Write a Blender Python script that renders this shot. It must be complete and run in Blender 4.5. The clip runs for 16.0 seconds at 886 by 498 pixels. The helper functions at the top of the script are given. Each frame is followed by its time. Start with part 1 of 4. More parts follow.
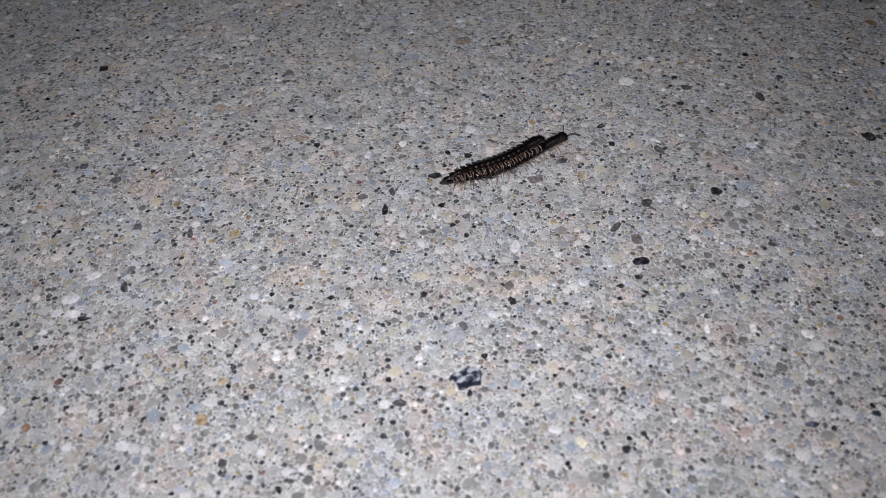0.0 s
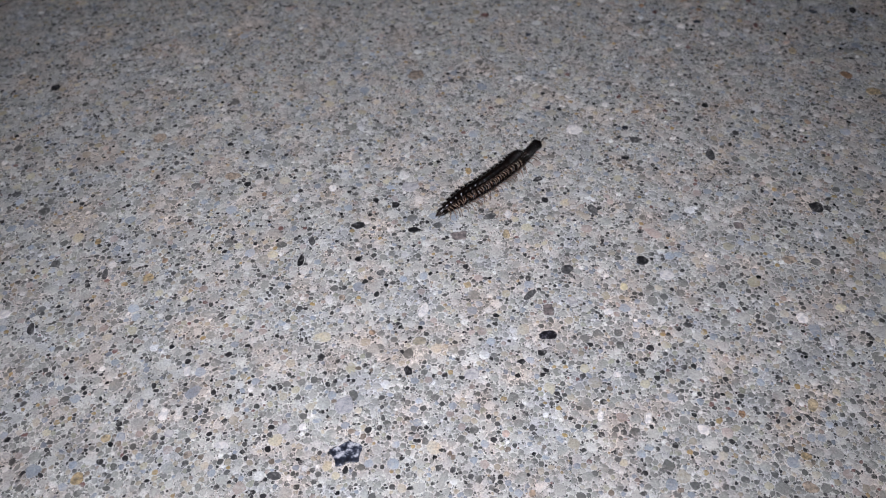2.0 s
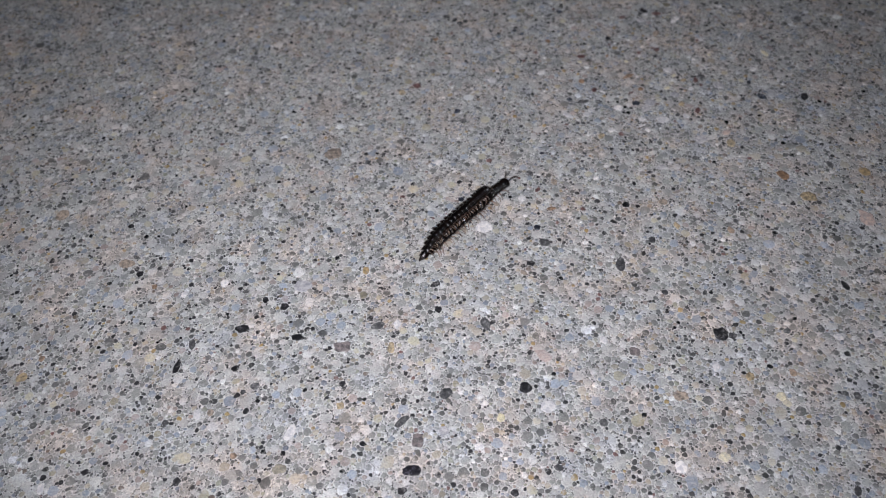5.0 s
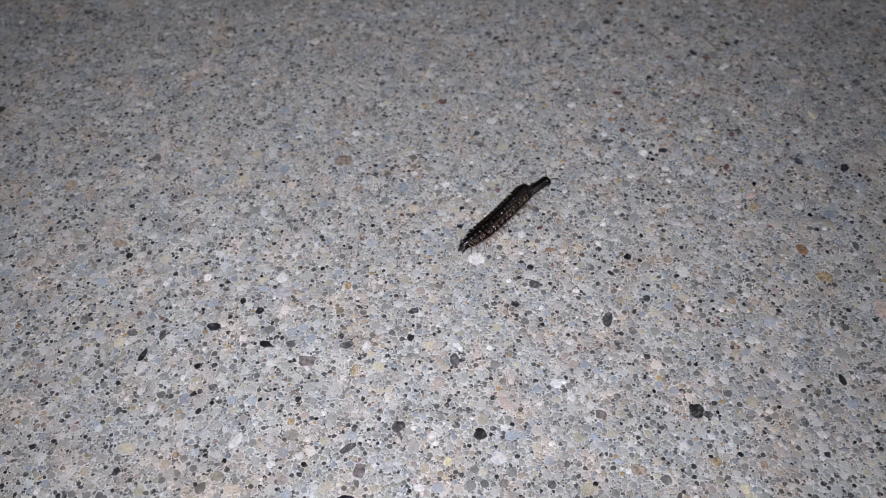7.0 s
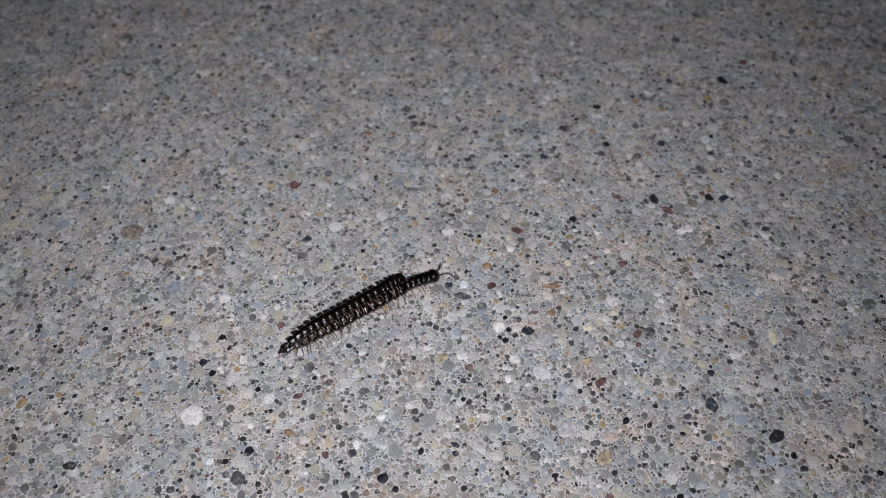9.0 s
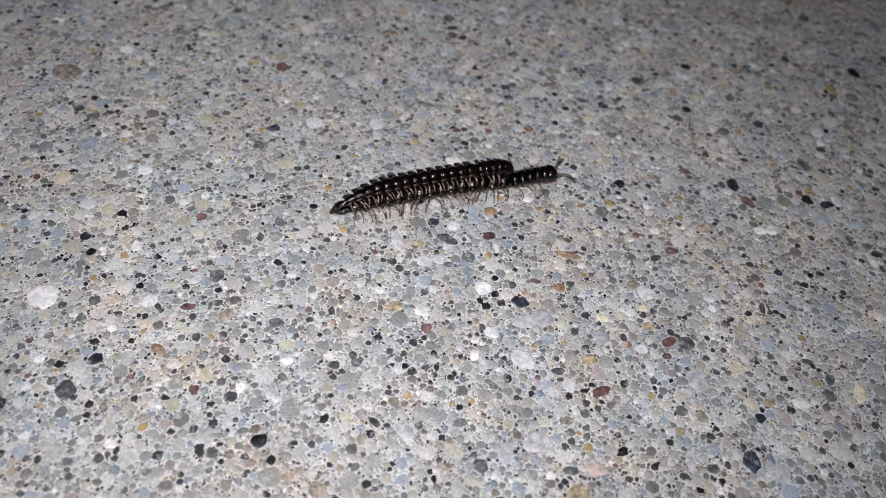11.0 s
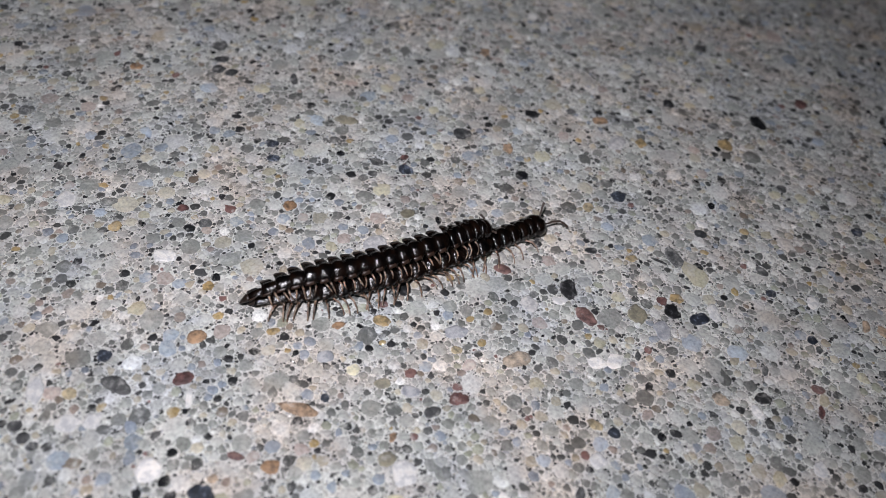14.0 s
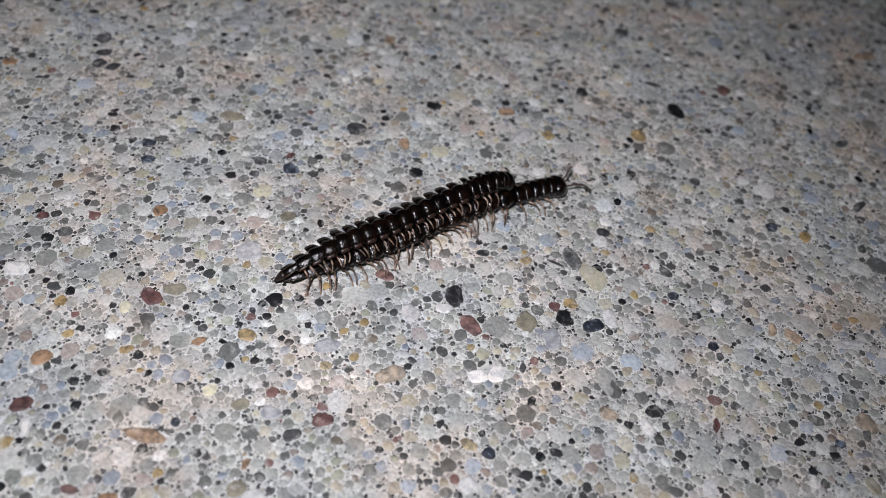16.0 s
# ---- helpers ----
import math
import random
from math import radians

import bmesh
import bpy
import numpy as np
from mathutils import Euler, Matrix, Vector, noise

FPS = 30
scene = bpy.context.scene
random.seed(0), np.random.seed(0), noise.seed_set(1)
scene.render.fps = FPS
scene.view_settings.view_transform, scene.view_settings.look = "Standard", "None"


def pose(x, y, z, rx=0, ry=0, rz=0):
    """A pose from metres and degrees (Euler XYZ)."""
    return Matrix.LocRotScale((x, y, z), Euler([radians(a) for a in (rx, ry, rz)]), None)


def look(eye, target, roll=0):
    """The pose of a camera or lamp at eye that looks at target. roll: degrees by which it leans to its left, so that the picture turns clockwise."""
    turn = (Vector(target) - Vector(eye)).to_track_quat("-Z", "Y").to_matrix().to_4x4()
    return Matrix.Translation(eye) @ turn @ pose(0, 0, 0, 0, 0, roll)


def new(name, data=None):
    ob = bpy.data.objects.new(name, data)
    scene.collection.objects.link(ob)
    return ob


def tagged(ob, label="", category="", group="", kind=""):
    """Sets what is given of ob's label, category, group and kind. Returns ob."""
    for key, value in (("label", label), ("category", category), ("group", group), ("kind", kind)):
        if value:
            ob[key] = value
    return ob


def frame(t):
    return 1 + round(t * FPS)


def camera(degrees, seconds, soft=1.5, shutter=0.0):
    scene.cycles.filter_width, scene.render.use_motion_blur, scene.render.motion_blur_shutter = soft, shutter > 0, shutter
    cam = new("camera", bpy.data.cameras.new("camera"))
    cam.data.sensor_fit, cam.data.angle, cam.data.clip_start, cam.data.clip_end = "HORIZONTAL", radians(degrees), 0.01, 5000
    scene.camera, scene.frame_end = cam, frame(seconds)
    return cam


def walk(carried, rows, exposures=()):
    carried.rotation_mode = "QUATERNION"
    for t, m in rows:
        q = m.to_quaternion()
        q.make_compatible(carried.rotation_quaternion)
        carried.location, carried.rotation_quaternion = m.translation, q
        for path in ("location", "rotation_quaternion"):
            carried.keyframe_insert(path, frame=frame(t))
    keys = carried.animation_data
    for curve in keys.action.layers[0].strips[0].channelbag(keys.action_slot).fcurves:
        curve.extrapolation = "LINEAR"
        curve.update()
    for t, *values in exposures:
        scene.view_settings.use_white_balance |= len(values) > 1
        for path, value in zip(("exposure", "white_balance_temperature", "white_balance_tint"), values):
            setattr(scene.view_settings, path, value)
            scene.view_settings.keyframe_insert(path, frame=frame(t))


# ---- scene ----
from mathutils import kdtree

cam = camera(56.1, 16.0, 0.75, 0.12)
# metres: seconds, eye, the spot of ground in the middle of the view, roll
PATH = [
    (0, (-0.05485, -0.12457, 0.08681), (-0.04295, -0.04134, 0.00000), -1.82),
    (0.5, (-0.05279, -0.12399, 0.08931), (-0.04083, -0.03830, 0.00000), -1.75),
    (1, (-0.04476, -0.12220, 0.09206), (-0.03621, -0.03781, 0.00000), -2.19),
    (1.5, (-0.03635, -0.11856, 0.09444), (-0.02982, -0.03283, 0.00000), -1.91),
    (2, (-0.03340, -0.11560, 0.09400), (-0.02876, -0.03145, 0.00000), -2.21),
    (2.5, (-0.03025, -0.11351, 0.09521), (-0.02708, -0.02876, 0.00000), -1.88),
    (3, (-0.02230, -0.11032, 0.09678), (-0.02032, -0.02535, 0.00000), -2.07),
    (3.5, (-0.01816, -0.10724, 0.10004), (-0.01826, -0.02020, 0.00000), -2.67),
    (4, (-0.01552, -0.10350, 0.10350), (-0.01553, -0.01391, 0.00000), -2.39),
    (4.2, (-0.01386, -0.10222, 0.10372), (-0.01394, -0.01278, 0.00000), -2.30),
    (6.3, (-0.00372, -0.08956, 0.10338), (-0.01101, -0.00629, 0.00000), -2.38),
    (6.5, (-0.00229, -0.08865, 0.10345), (-0.01130, -0.00384, 0.00000), -1.53),
    (7, (0.00369, -0.09015, 0.10458), (-0.00944, -0.00499, 0.00000), -0.33),
    (7.5, (0.02071, -0.09153, 0.10197), (-0.00324, -0.01589, 0.00000), -3.98),
    (8, (0.03791, -0.07397, 0.09697), (0.01086, -0.00602, 0.00000), -2.25),
    (8.2, (0.04518, -0.05519, 0.09954), (0.01252, 0.01480, 0.00000), -5.21),
    (10.3, (0.04655, -0.02572, 0.06373), (0.01257, 0.02083, 0.00000), 7.73),
    (10.5, (0.04679, -0.02429, 0.06342), (0.01305, 0.02259, 0.00000), 8.00),
    (11, (0.04858, -0.02025, 0.06001), (0.01706, 0.02330, 0.00000), 7.52),
    (11.5, (0.04956, -0.01241, 0.05863), (0.01910, 0.03004, 0.00000), 7.44),
    (12, (0.05112, -0.00218, 0.05561), (0.02261, 0.03830, 0.00000), 8.56),
    (12.5, (0.05120, 0.00161, 0.05215), (0.02448, 0.03939, 0.00000), 8.65),
    (13, (0.05092, 0.00411, 0.04847), (0.02619, 0.03940, 0.00000), 8.60),
    (13.5, (0.04897, 0.00879, 0.04889), (0.02464, 0.04447, 0.00000), 9.43),
    (14, (0.04842, 0.01264, 0.04795), (0.02349, 0.04922, 0.00000), 8.94),
    (14.5, (0.04799, 0.01525, 0.04867), (0.02413, 0.05083, 0.00000), 9.20),
    (15, (0.05198, 0.01856, 0.04744), (0.02804, 0.05343, 0.00000), 8.24),
    (15.5, (0.05220, 0.02024, 0.04635), (0.02941, 0.05405, 0.00000), 8.44),
    (16, (0.05236, 0.02136, 0.04695), (0.02948, 0.05595, 0.00000), 8.58),
]
EXPOSURES = [(0.0, 0.56, 6260, 16.6), (3.0, 0.59, 6260, 16.6), (4.0, 0.61, 6250, 16.3), (6.5, 0.66, 6250, 16.3), (7.5, 0.66, 6250, 16.3), (8.2, 0.36, 6270, 16.3), (10.3, -0.33, 6330, 14.8), (11.0, -0.39, 6340, 14.8), (12.5, -0.76, 6360, 14.6), (16.0, -1.06, 6370, 14)]
walk(cam, [(t, look(eye, target, roll)) for t, eye, target, roll in PATH], EXPOSURES)

# ---- night, and the little light that is carried beside the camera ----
# how far off the lens is focused, metres: seconds, distance
FOCUS = [(0, 0.1448), (0.5, 0.1153), (1, 0.1139), (1.5, 0.1163), (2, 0.1138), (2.5, 0.115), (3, 0.1151), (3.5, 0.1187), (4, 0.12), (6.3, 0.1153), (6.5, 0.1148), (7, 0.1161), (7.5, 0.1216), (8, 0.1145), (10.3, 0.0801), (10.5, 0.079), (11, 0.076), (11.5, 0.0733), (12, 0.0719), (12.5, 0.0702), (13, 0.0722), (13.5, 0.0794), (14, 0.0637), (14.5, 0.0627), (15, 0.0614), (15.5, 0.0583), (16, 0.0592)]
TORCH = pose(-0.006, 0.012, 0.016, 3.5, 0.5)  # in the camera's own space
TORCH_STRENGTH = 4200.0
TORCH_HOOD = 2.9  # depth of the lens behind the rim, millimetres; deeper dims the beam's edges
night = bpy.data.worlds.new("night")
scene.world = night
night.use_nodes = True
night.node_tree.nodes["Background"].inputs[0].default_value = (0.25, 0.32, 0.45, 1)
night.node_tree.nodes["Background"].inputs[1].default_value = 0.02
MM = 0.001


# ---- materials ----
def material(name):
    m = bpy.data.materials.new(name)
    m.use_nodes = True
    nt = m.node_tree
    return m, nt, nt.nodes["Principled BSDF"]


def node(nt, kind, **values):
    n = nt.nodes.new(kind)
    for key, value in values.items():
        n.inputs[key.replace("_", " ")].default_value = value
    return n


def ramp(nt, source, stops, steps=False):
    r = nt.nodes.new("ShaderNodeValToRGB")
    r.color_ramp.interpolation = "CONSTANT" if steps else "LINEAR"
    els = r.color_ramp.elements
    while len(els) < len(stops):
        els.new(0.5)
    for e, (at, colour) in zip(els, stops):
        e.position, e.color = at, (*colour, 1)
    nt.links.new(source, r.inputs[0])
    return r.outputs[0]


def mix(nt, kind, factor, a, b):
    n = nt.nodes.new("ShaderNodeMix")
    n.data_type, n.blend_type = "RGBA", kind
    for socket, value in ((n.inputs[0], factor), (n.inputs[6], a), (n.inputs[7], b)):
        if isinstance(value, bpy.types.NodeSocket):
            nt.links.new(value, socket)
        else:
            socket.default_value = value if isinstance(value, float) else (*value, 1)
    return n.outputs[2]


def place(nt):
    return nt.nodes.new("ShaderNodeNewGeometry").outputs["Position"]


def noise_at(nt, size, detail=3.0, rough=0.55):
    n = node(nt, "ShaderNodeTexNoise", Scale=1 / size, Detail=detail, Roughness=rough)
    nt.links.new(place(nt), n.inputs["Vector"])
    return n.outputs[0]


def bump(nt, bsdf, height, strength, distance):
    b = node(nt, "ShaderNodeBump", Strength=strength, Distance=distance)
    nt.links.new(height, b.inputs["Height"])
    nt.links.new(b.outputs[0], bsdf.inputs["Normal"])


def tint(nt):
    """Broad cool and warm drifts of the cement, centimetres wide."""
    hue = ramp(nt, noise_at(nt, 0.0075, 4.0, 0.66), [(0.37, (0.94, 0.988, 1.03)), (0.46, (0.97, 1.01, 0.985)), (0.53, (1.0, 1.0, 0.985)), (0.63, (1.06, 0.99, 0.915))])
    worn = ramp(nt, noise_at(nt, 0.0045, 4.0, 0.65), [(0.36, (0.66, 0.66, 0.667)), (0.5, (0.80, 0.80, 0.80)), (0.64, (0.92, 0.917, 0.91))])
    return mix(nt, "MULTIPLY", 1.0, hue, worn)


def cement_material():
    m, nt, b = material("cement")
    base = ramp(nt, noise_at(nt, 0.0004, 5.0, 0.75), [(0.32, (0.58, 0.577, 0.555)), (0.42, (0.76, 0.752, 0.72)), (0.53, (0.85, 0.84, 0.80)), (0.64, (0.92, 0.91, 0.875))])
    v = node(nt, "ShaderNodeTexVoronoi", Scale=1 / 0.00024)
    gap = node(nt, "ShaderNodeTexVoronoi", Scale=1 / 0.00024)
    gap.feature = "DISTANCE_TO_EDGE"
    for n in (v, gap):
        nt.links.new(place(nt), n.inputs["Vector"])
    pick = nt.nodes.new("ShaderNodeSeparateColor")
    nt.links.new(v.outputs["Color"], pick.inputs[0])
    grain = ramp(nt, pick.outputs[0], [(0.0, (0.025, 0.025, 0.028)), (0.085, (0.10, 0.103, 0.10)), (0.15, (0.26, 0.265, 0.25)), (0.24, (0.40, 0.405, 0.385)), (0.38, (0.58, 0.575, 0.55)), (0.54, (0.48, 0.455, 0.40)), (0.66, (0.70, 0.695, 0.67)), (0.82, (0.44, 0.46, 0.48)), (0.92, (0.84, 0.835, 0.82))], True)
    edge = ramp(nt, gap.outputs["Distance"], [(0.06, (0, 0, 0)), (0.13, (1, 1, 1))])
    both = mix(nt, "MIX", edge, base, grain)
    nt.links.new(mix(nt, "MULTIPLY", 1.0, both, tint(nt)), b.inputs["Base Color"])
    b.inputs["Roughness"].default_value = 0.75
    bump(nt, b, noise_at(nt, 0.00025, 4.0, 0.7), 1.0, 0.0001)
    return m


def part_of_random(nt, rnd, times):
    """Another random number for each grain."""
    shift, part_of = nt.nodes.new("ShaderNodeMath"), nt.nodes.new("ShaderNodeMath")
    shift.operation, part_of.operation = "MULTIPLY", "FRACT"
    shift.inputs[1].default_value = times
    nt.links.new(rnd, shift.inputs[0])
    nt.links.new(shift.outputs[0], part_of.inputs[0])
    return part_of.outputs[0]


def grain_material(name, stops):
    m, nt, b = material(name)
    rnd = nt.nodes.new("ShaderNodeNewGeometry").outputs["Random Per Island"]
    base = ramp(nt, rnd, stops, True)
    each = ramp(nt, part_of_random(nt, rnd, 91.0), [(0.0, (0.78, 0.78, 0.78)), (1.0, (1.20, 1.20, 1.20))])
    base = mix(nt, "MULTIPLY", 1.0, base, each)
    mott = ramp(nt, noise_at(nt, 0.00025, 4.0, 0.7), [(0.38, (0.74, 0.74, 0.75)), (0.5, (1.0, 1.0, 0.995)), (0.62, (1.20, 1.195, 1.18))])
    col = mix(nt, "MULTIPLY", 1.0, base, mott)
    film = ramp(nt, noise_at(nt, 0.0012, 6.0, 0.74), [(0.52, (0, 0, 0)), (0.58, (0.3, 0.3, 0.3)), (0.67, (0.85, 0.85, 0.85))])  # cement left on the grains
    col = mix(nt, "MIX", film, col, (0.73, 0.72, 0.685))
    nt.links.new(mix(nt, "MULTIPLY", 1.0, col, tint(nt)), b.inputs["Base Color"])
    nt.links.new(ramp(nt, part_of_random(nt, rnd, 37.0), [(0.0, (0.10, 0.10, 0.10)), (0.15, (0.3, 0.3, 0.3)), (0.4, (0.5, 0.5, 0.5)), (1.0, (0.7, 0.7, 0.7))]), b.inputs["Roughness"])
    bump(nt, b, noise_at(nt, 0.00018, 3.0, 0.65), 0.6, 0.00004)
    return m


def pebble_material(name, dark, light, rough, spark=1.6, low=0.45):
    m, nt, b = material(name)
    rnd = nt.nodes.new("ShaderNodeObjectInfo").outputs["Random"]
    base = ramp(nt, rnd, [(0.0, dark), (1.0, light)])
    mott = ramp(nt, noise_at(nt, 0.0007, 5.0, 0.75), [(0.40, (low, low * 1.01, low * 1.04)), (0.48, (0.92, 0.92, 0.92)), (0.55, (1.2, 1.18, 1.15)), (0.61, (spark, spark * 0.97, spark * 0.93))])
    film = ramp(nt, noise_at(nt, 0.0013, 6.0, 0.74), [(0.56, (0, 0, 0)), (0.62, (0.25, 0.25, 0.25)), (0.70, (0.6, 0.6, 0.6))])  # cement left on the stone
    nt.links.new(mix(nt, "MIX", film, mix(nt, "MULTIPLY", 1.0, base, mott), (0.60, 0.59, 0.56)), b.inputs["Base Color"])
    b.inputs["Roughness"].default_value = rough
    bump(nt, b, noise_at(nt, 0.0004, 5.0, 0.7), 0.8, 0.00012)
    return m


def marbled_material():
    m, nt, b = material("marbled_blue_stone")
    nt.links.new(ramp(nt, noise_at(nt, 0.0011, 4.0, 0.6), [(0.40, (0.010, 0.012, 0.018)), (0.50, (0.028, 0.036, 0.058)), (0.55, (0.19, 0.21, 0.25)), (0.62, (0.55, 0.57, 0.60))]), b.inputs["Base Color"])
    b.inputs["Roughness"].default_value = 0.3
    bump(nt, b, noise_at(nt, 0.0006, 4.0), 0.8, 0.00015)
    return m


def shell_material():
    m, nt, b = material("shell")
    nt.links.new(ramp(nt, noise_at(nt, 0.0007, 3.0), [(0.36, (0.0008, 0.0007, 0.0008)), (0.50, (0.0026, 0.0014, 0.001)), (0.64, (0.007, 0.0032, 0.0018))]), b.inputs["Base Color"])
    nt.links.new(ramp(nt, noise_at(nt, 0.0006, 4.0, 0.7), [(0.40, (0.18, 0.18, 0.18)), (0.60, (0.27, 0.27, 0.27))]), b.inputs["Roughness"])
    b.inputs["Specular IOR Level"].default_value = 0.48
    bump(nt, b, noise_at(nt, 0.0003, 3.0, 0.6), 0.8, 0.00008)
    return m


def leg_material():
    m, nt, b = material("leg_skin")
    nt.links.new(ramp(nt, noise_at(nt, 0.0005, 2.0), [(0.36, (0.05, 0.032, 0.022)), (0.5, (0.17, 0.115, 0.082)), (0.64, (0.36, 0.27, 0.205))]), b.inputs["Base Color"])
    b.inputs["Roughness"].default_value = 0.4
    b.inputs["Subsurface Weight"].default_value = 0.3
    b.inputs["Subsurface Radius"].default_value = (0.0002, 0.0001, 0.00006)
    b.inputs["Subsurface Scale"].default_value = 1.0
    return m


def plain_material(name, colour, rough):
    m, nt, b = material(name)
    nt.links.new(ramp(nt, noise_at(nt, 0.002, 3.0), [(0.3, tuple(c * 0.8 for c in colour)), (0.7, tuple(min(1, c * 1.2) for c in colour))]), b.inputs["Base Color"])
    b.inputs["Roughness"].default_value = rough
    return m


def glow_material(strength):
    m, nt, b = material("torch_glow")
    b.inputs["Base Color"].default_value = (0.8, 0.8, 0.75, 1)
    b.inputs["Emission Color"].default_value = (0.98, 0.962, 1.0, 1)
    b.inputs["Emission Strength"].default_value = strength
    return m


CEMENT = cement_material()
PALE = grain_material("pale_sand", [
    (0.0, (0.54, 0.545, 0.525)), (0.15, (0.61, 0.605, 0.58)), (0.29, (0.44, 0.45, 0.43)), (0.42, (0.58, 0.54, 0.45)), (0.50, (0.70, 0.695, 0.68)), (0.59, (0.43, 0.48, 0.545)),
    (0.68, (0.37, 0.377, 0.355)), (0.76, (0.61, 0.575, 0.44)), (0.82, (0.50, 0.43, 0.40)), (0.86, (0.29, 0.295, 0.28)), (0.91, (0.84, 0.84, 0.825)), (0.94, (0.17, 0.172, 0.166))])
COARSE = grain_material("mixed_sand", [
    (0.0, (0.50, 0.505, 0.485)), (0.13, (0.38, 0.387, 0.365)), (0.26, (0.59, 0.585, 0.565)), (0.38, (0.28, 0.285, 0.27)), (0.48, (0.53, 0.48, 0.385)),
    (0.56, (0.74, 0.735, 0.72)), (0.62, (0.33, 0.37, 0.43)), (0.68, (0.43, 0.44, 0.355)), (0.72, (0.40, 0.335, 0.30)), (0.74, (0.17, 0.173, 0.168)), (0.81, (0.085, 0.087, 0.086)), (0.88, (0.026, 0.027, 0.03)), (0.95, (0.25, 0.205, 0.165)),
    (0.968, (0.48, 0.36, 0.18)), (0.977, (0.24, 0.135, 0.125)), (0.984, (0.86, 0.855, 0.84))])
FINE = grain_material("fine_sand", [
    (0.0, (0.50, 0.505, 0.485)), (0.14, (0.60, 0.595, 0.575)), (0.27, (0.38, 0.387, 0.37)), (0.40, (0.25, 0.255, 0.245)), (0.50, (0.52, 0.49, 0.43)), (0.57, (0.76, 0.755, 0.74)),
    (0.64, (0.38, 0.365, 0.345)), (0.70, (0.33, 0.35, 0.38)), (0.73, (0.12, 0.123, 0.12)), (0.79, (0.055, 0.057, 0.058)), (0.875, (0.016, 0.017, 0.02)), (0.965, (0.42, 0.33, 0.20)), (0.975, (0.26, 0.15, 0.14)), (0.982, (0.84, 0.835, 0.82))])
SHELL, LEG = shell_material(), leg_material()
KEEL = plain_material("keel_rim", (0.026, 0.013, 0.008), 0.4)
TAIL_SKIN = plain_material("tail_skin", (0.013, 0.007, 0.0045), 0.42)
FEELER = plain_material("feeler_skin", (0.05, 0.035, 0.028), 0.35)
PEBBLE = {
    "black": pebble_material("black_stone", (0.010, 0.011, 0.013), (0.030, 0.031, 0.033), 0.36, 5.0),
    "blue": pebble_material("blue_black_stone", (0.015, 0.019, 0.030), (0.045, 0.055, 0.072), 0.38, 5.0),
    "slate": pebble_material("slate_stone", (0.040, 0.043, 0.046), (0.12, 0.125, 0.125), 0.45, 2.6),
    "pale": pebble_material("pale_grey_stone", (0.36, 0.375, 0.40), (0.52, 0.52, 0.515), 0.45, 1.3, 0.7),
    "block": pebble_material("streaked_black_stone", (0.012, 0.012, 0.016), (0.02, 0.02, 0.026), 0.34, 9.0),
    "marbled": marbled_material(),
    "ochre": pebble_material("ochre_stone", (0.33, 0.235, 0.105), (0.43, 0.37, 0.245), 0.4),
    "rust": pebble_material("rust_stone", (0.28, 0.175, 0.10), (0.40, 0.32, 0.24), 0.5),
    "tan": pebble_material("tan_stone", (0.27, 0.235, 0.195), (0.38, 0.32, 0.25), 0.45),
    "red": pebble_material("red_stone", (0.105, 0.050, 0.048), (0.19, 0.115, 0.105), 0.42),
    "mauve": pebble_material("mauve_grey_stone", (0.17, 0.15, 0.145), (0.21, 0.19, 0.185), 0.5),
    "white": pebble_material("white_stone", (0.60, 0.61, 0.605), (0.84, 0.83, 0.80), 0.4, 1.1, 0.80),
    "olive": pebble_material("olive_grey_stone", (0.19, 0.18, 0.13), (0.33, 0.31, 0.24), 0.45, 1.3, 0.7),
    "yellow": pebble_material("cream_yellow_stone", (0.62, 0.58, 0.38), (0.72, 0.69, 0.52), 0.42, 1.15, 0.8),
    "pink": pebble_material("pinkish_stone", (0.45, 0.36, 0.32), (0.55, 0.45, 0.39), 0.5, 1.25, 0.75),
}


# ---- mesh helpers ----
def mesh_of(name, bm, mat, smooth=True):
    me = bpy.data.meshes.new(name)
    bmesh.ops.recalc_face_normals(bm, faces=bm.faces)
    bm.to_mesh(me)
    bm.free()
    me.materials.append(mat)
    me.polygons.foreach_set("use_smooth", [smooth] * len(me.polygons))
    return me


def part(name, bm, mat, parent, label=""):
    ob = new(name, mesh_of(name, bm, mat))
    ob.parent = parent
    return tagged(ob, label)


def loft(bm, rings):
    """Skin a row of closed rings of places, with both ends capped."""
    made = [[bm.verts.new(p) for p in ring] for ring in rings]
    for a, b in zip(made, made[1:]):
        for i in range(len(a)):
            j = (i + 1) % len(a)
            bm.faces.new((a[i], a[j], b[j], b[i]))
    bm.faces.new(made[0])
    bm.faces.new(made[-1][::-1])


def tube(bm, spots, radii, sides=6):
    rings = []
    for k, p in enumerate(spots):
        a, b = spots[max(k - 1, 0)], spots[min(k + 1, len(spots) - 1)]
        q = (Vector(b) - Vector(a)).to_track_quat("Z", "Y")
        rings.append([Vector(p) + q @ Vector((radii[k] * math.cos(2 * math.pi * i / sides), radii[k] * math.sin(2 * math.pi * i / sides), 0)) for i in range(sides)])
    loft(bm, rings)


# ---- the concrete ----
def build_ground():
    bm = bmesh.new()
    bmesh.ops.create_grid(bm, x_segments=40, y_segments=40, size=8.0)
    ground = new("ground", mesh_of("ground", bm, CEMENT))
    return tagged(ground, "grey sanded concrete with exposed sand and small stones", "ground", kind="structure")


ground = build_ground()
STONES = []  # kind, x, y, length, width in millimetres, turn in degrees


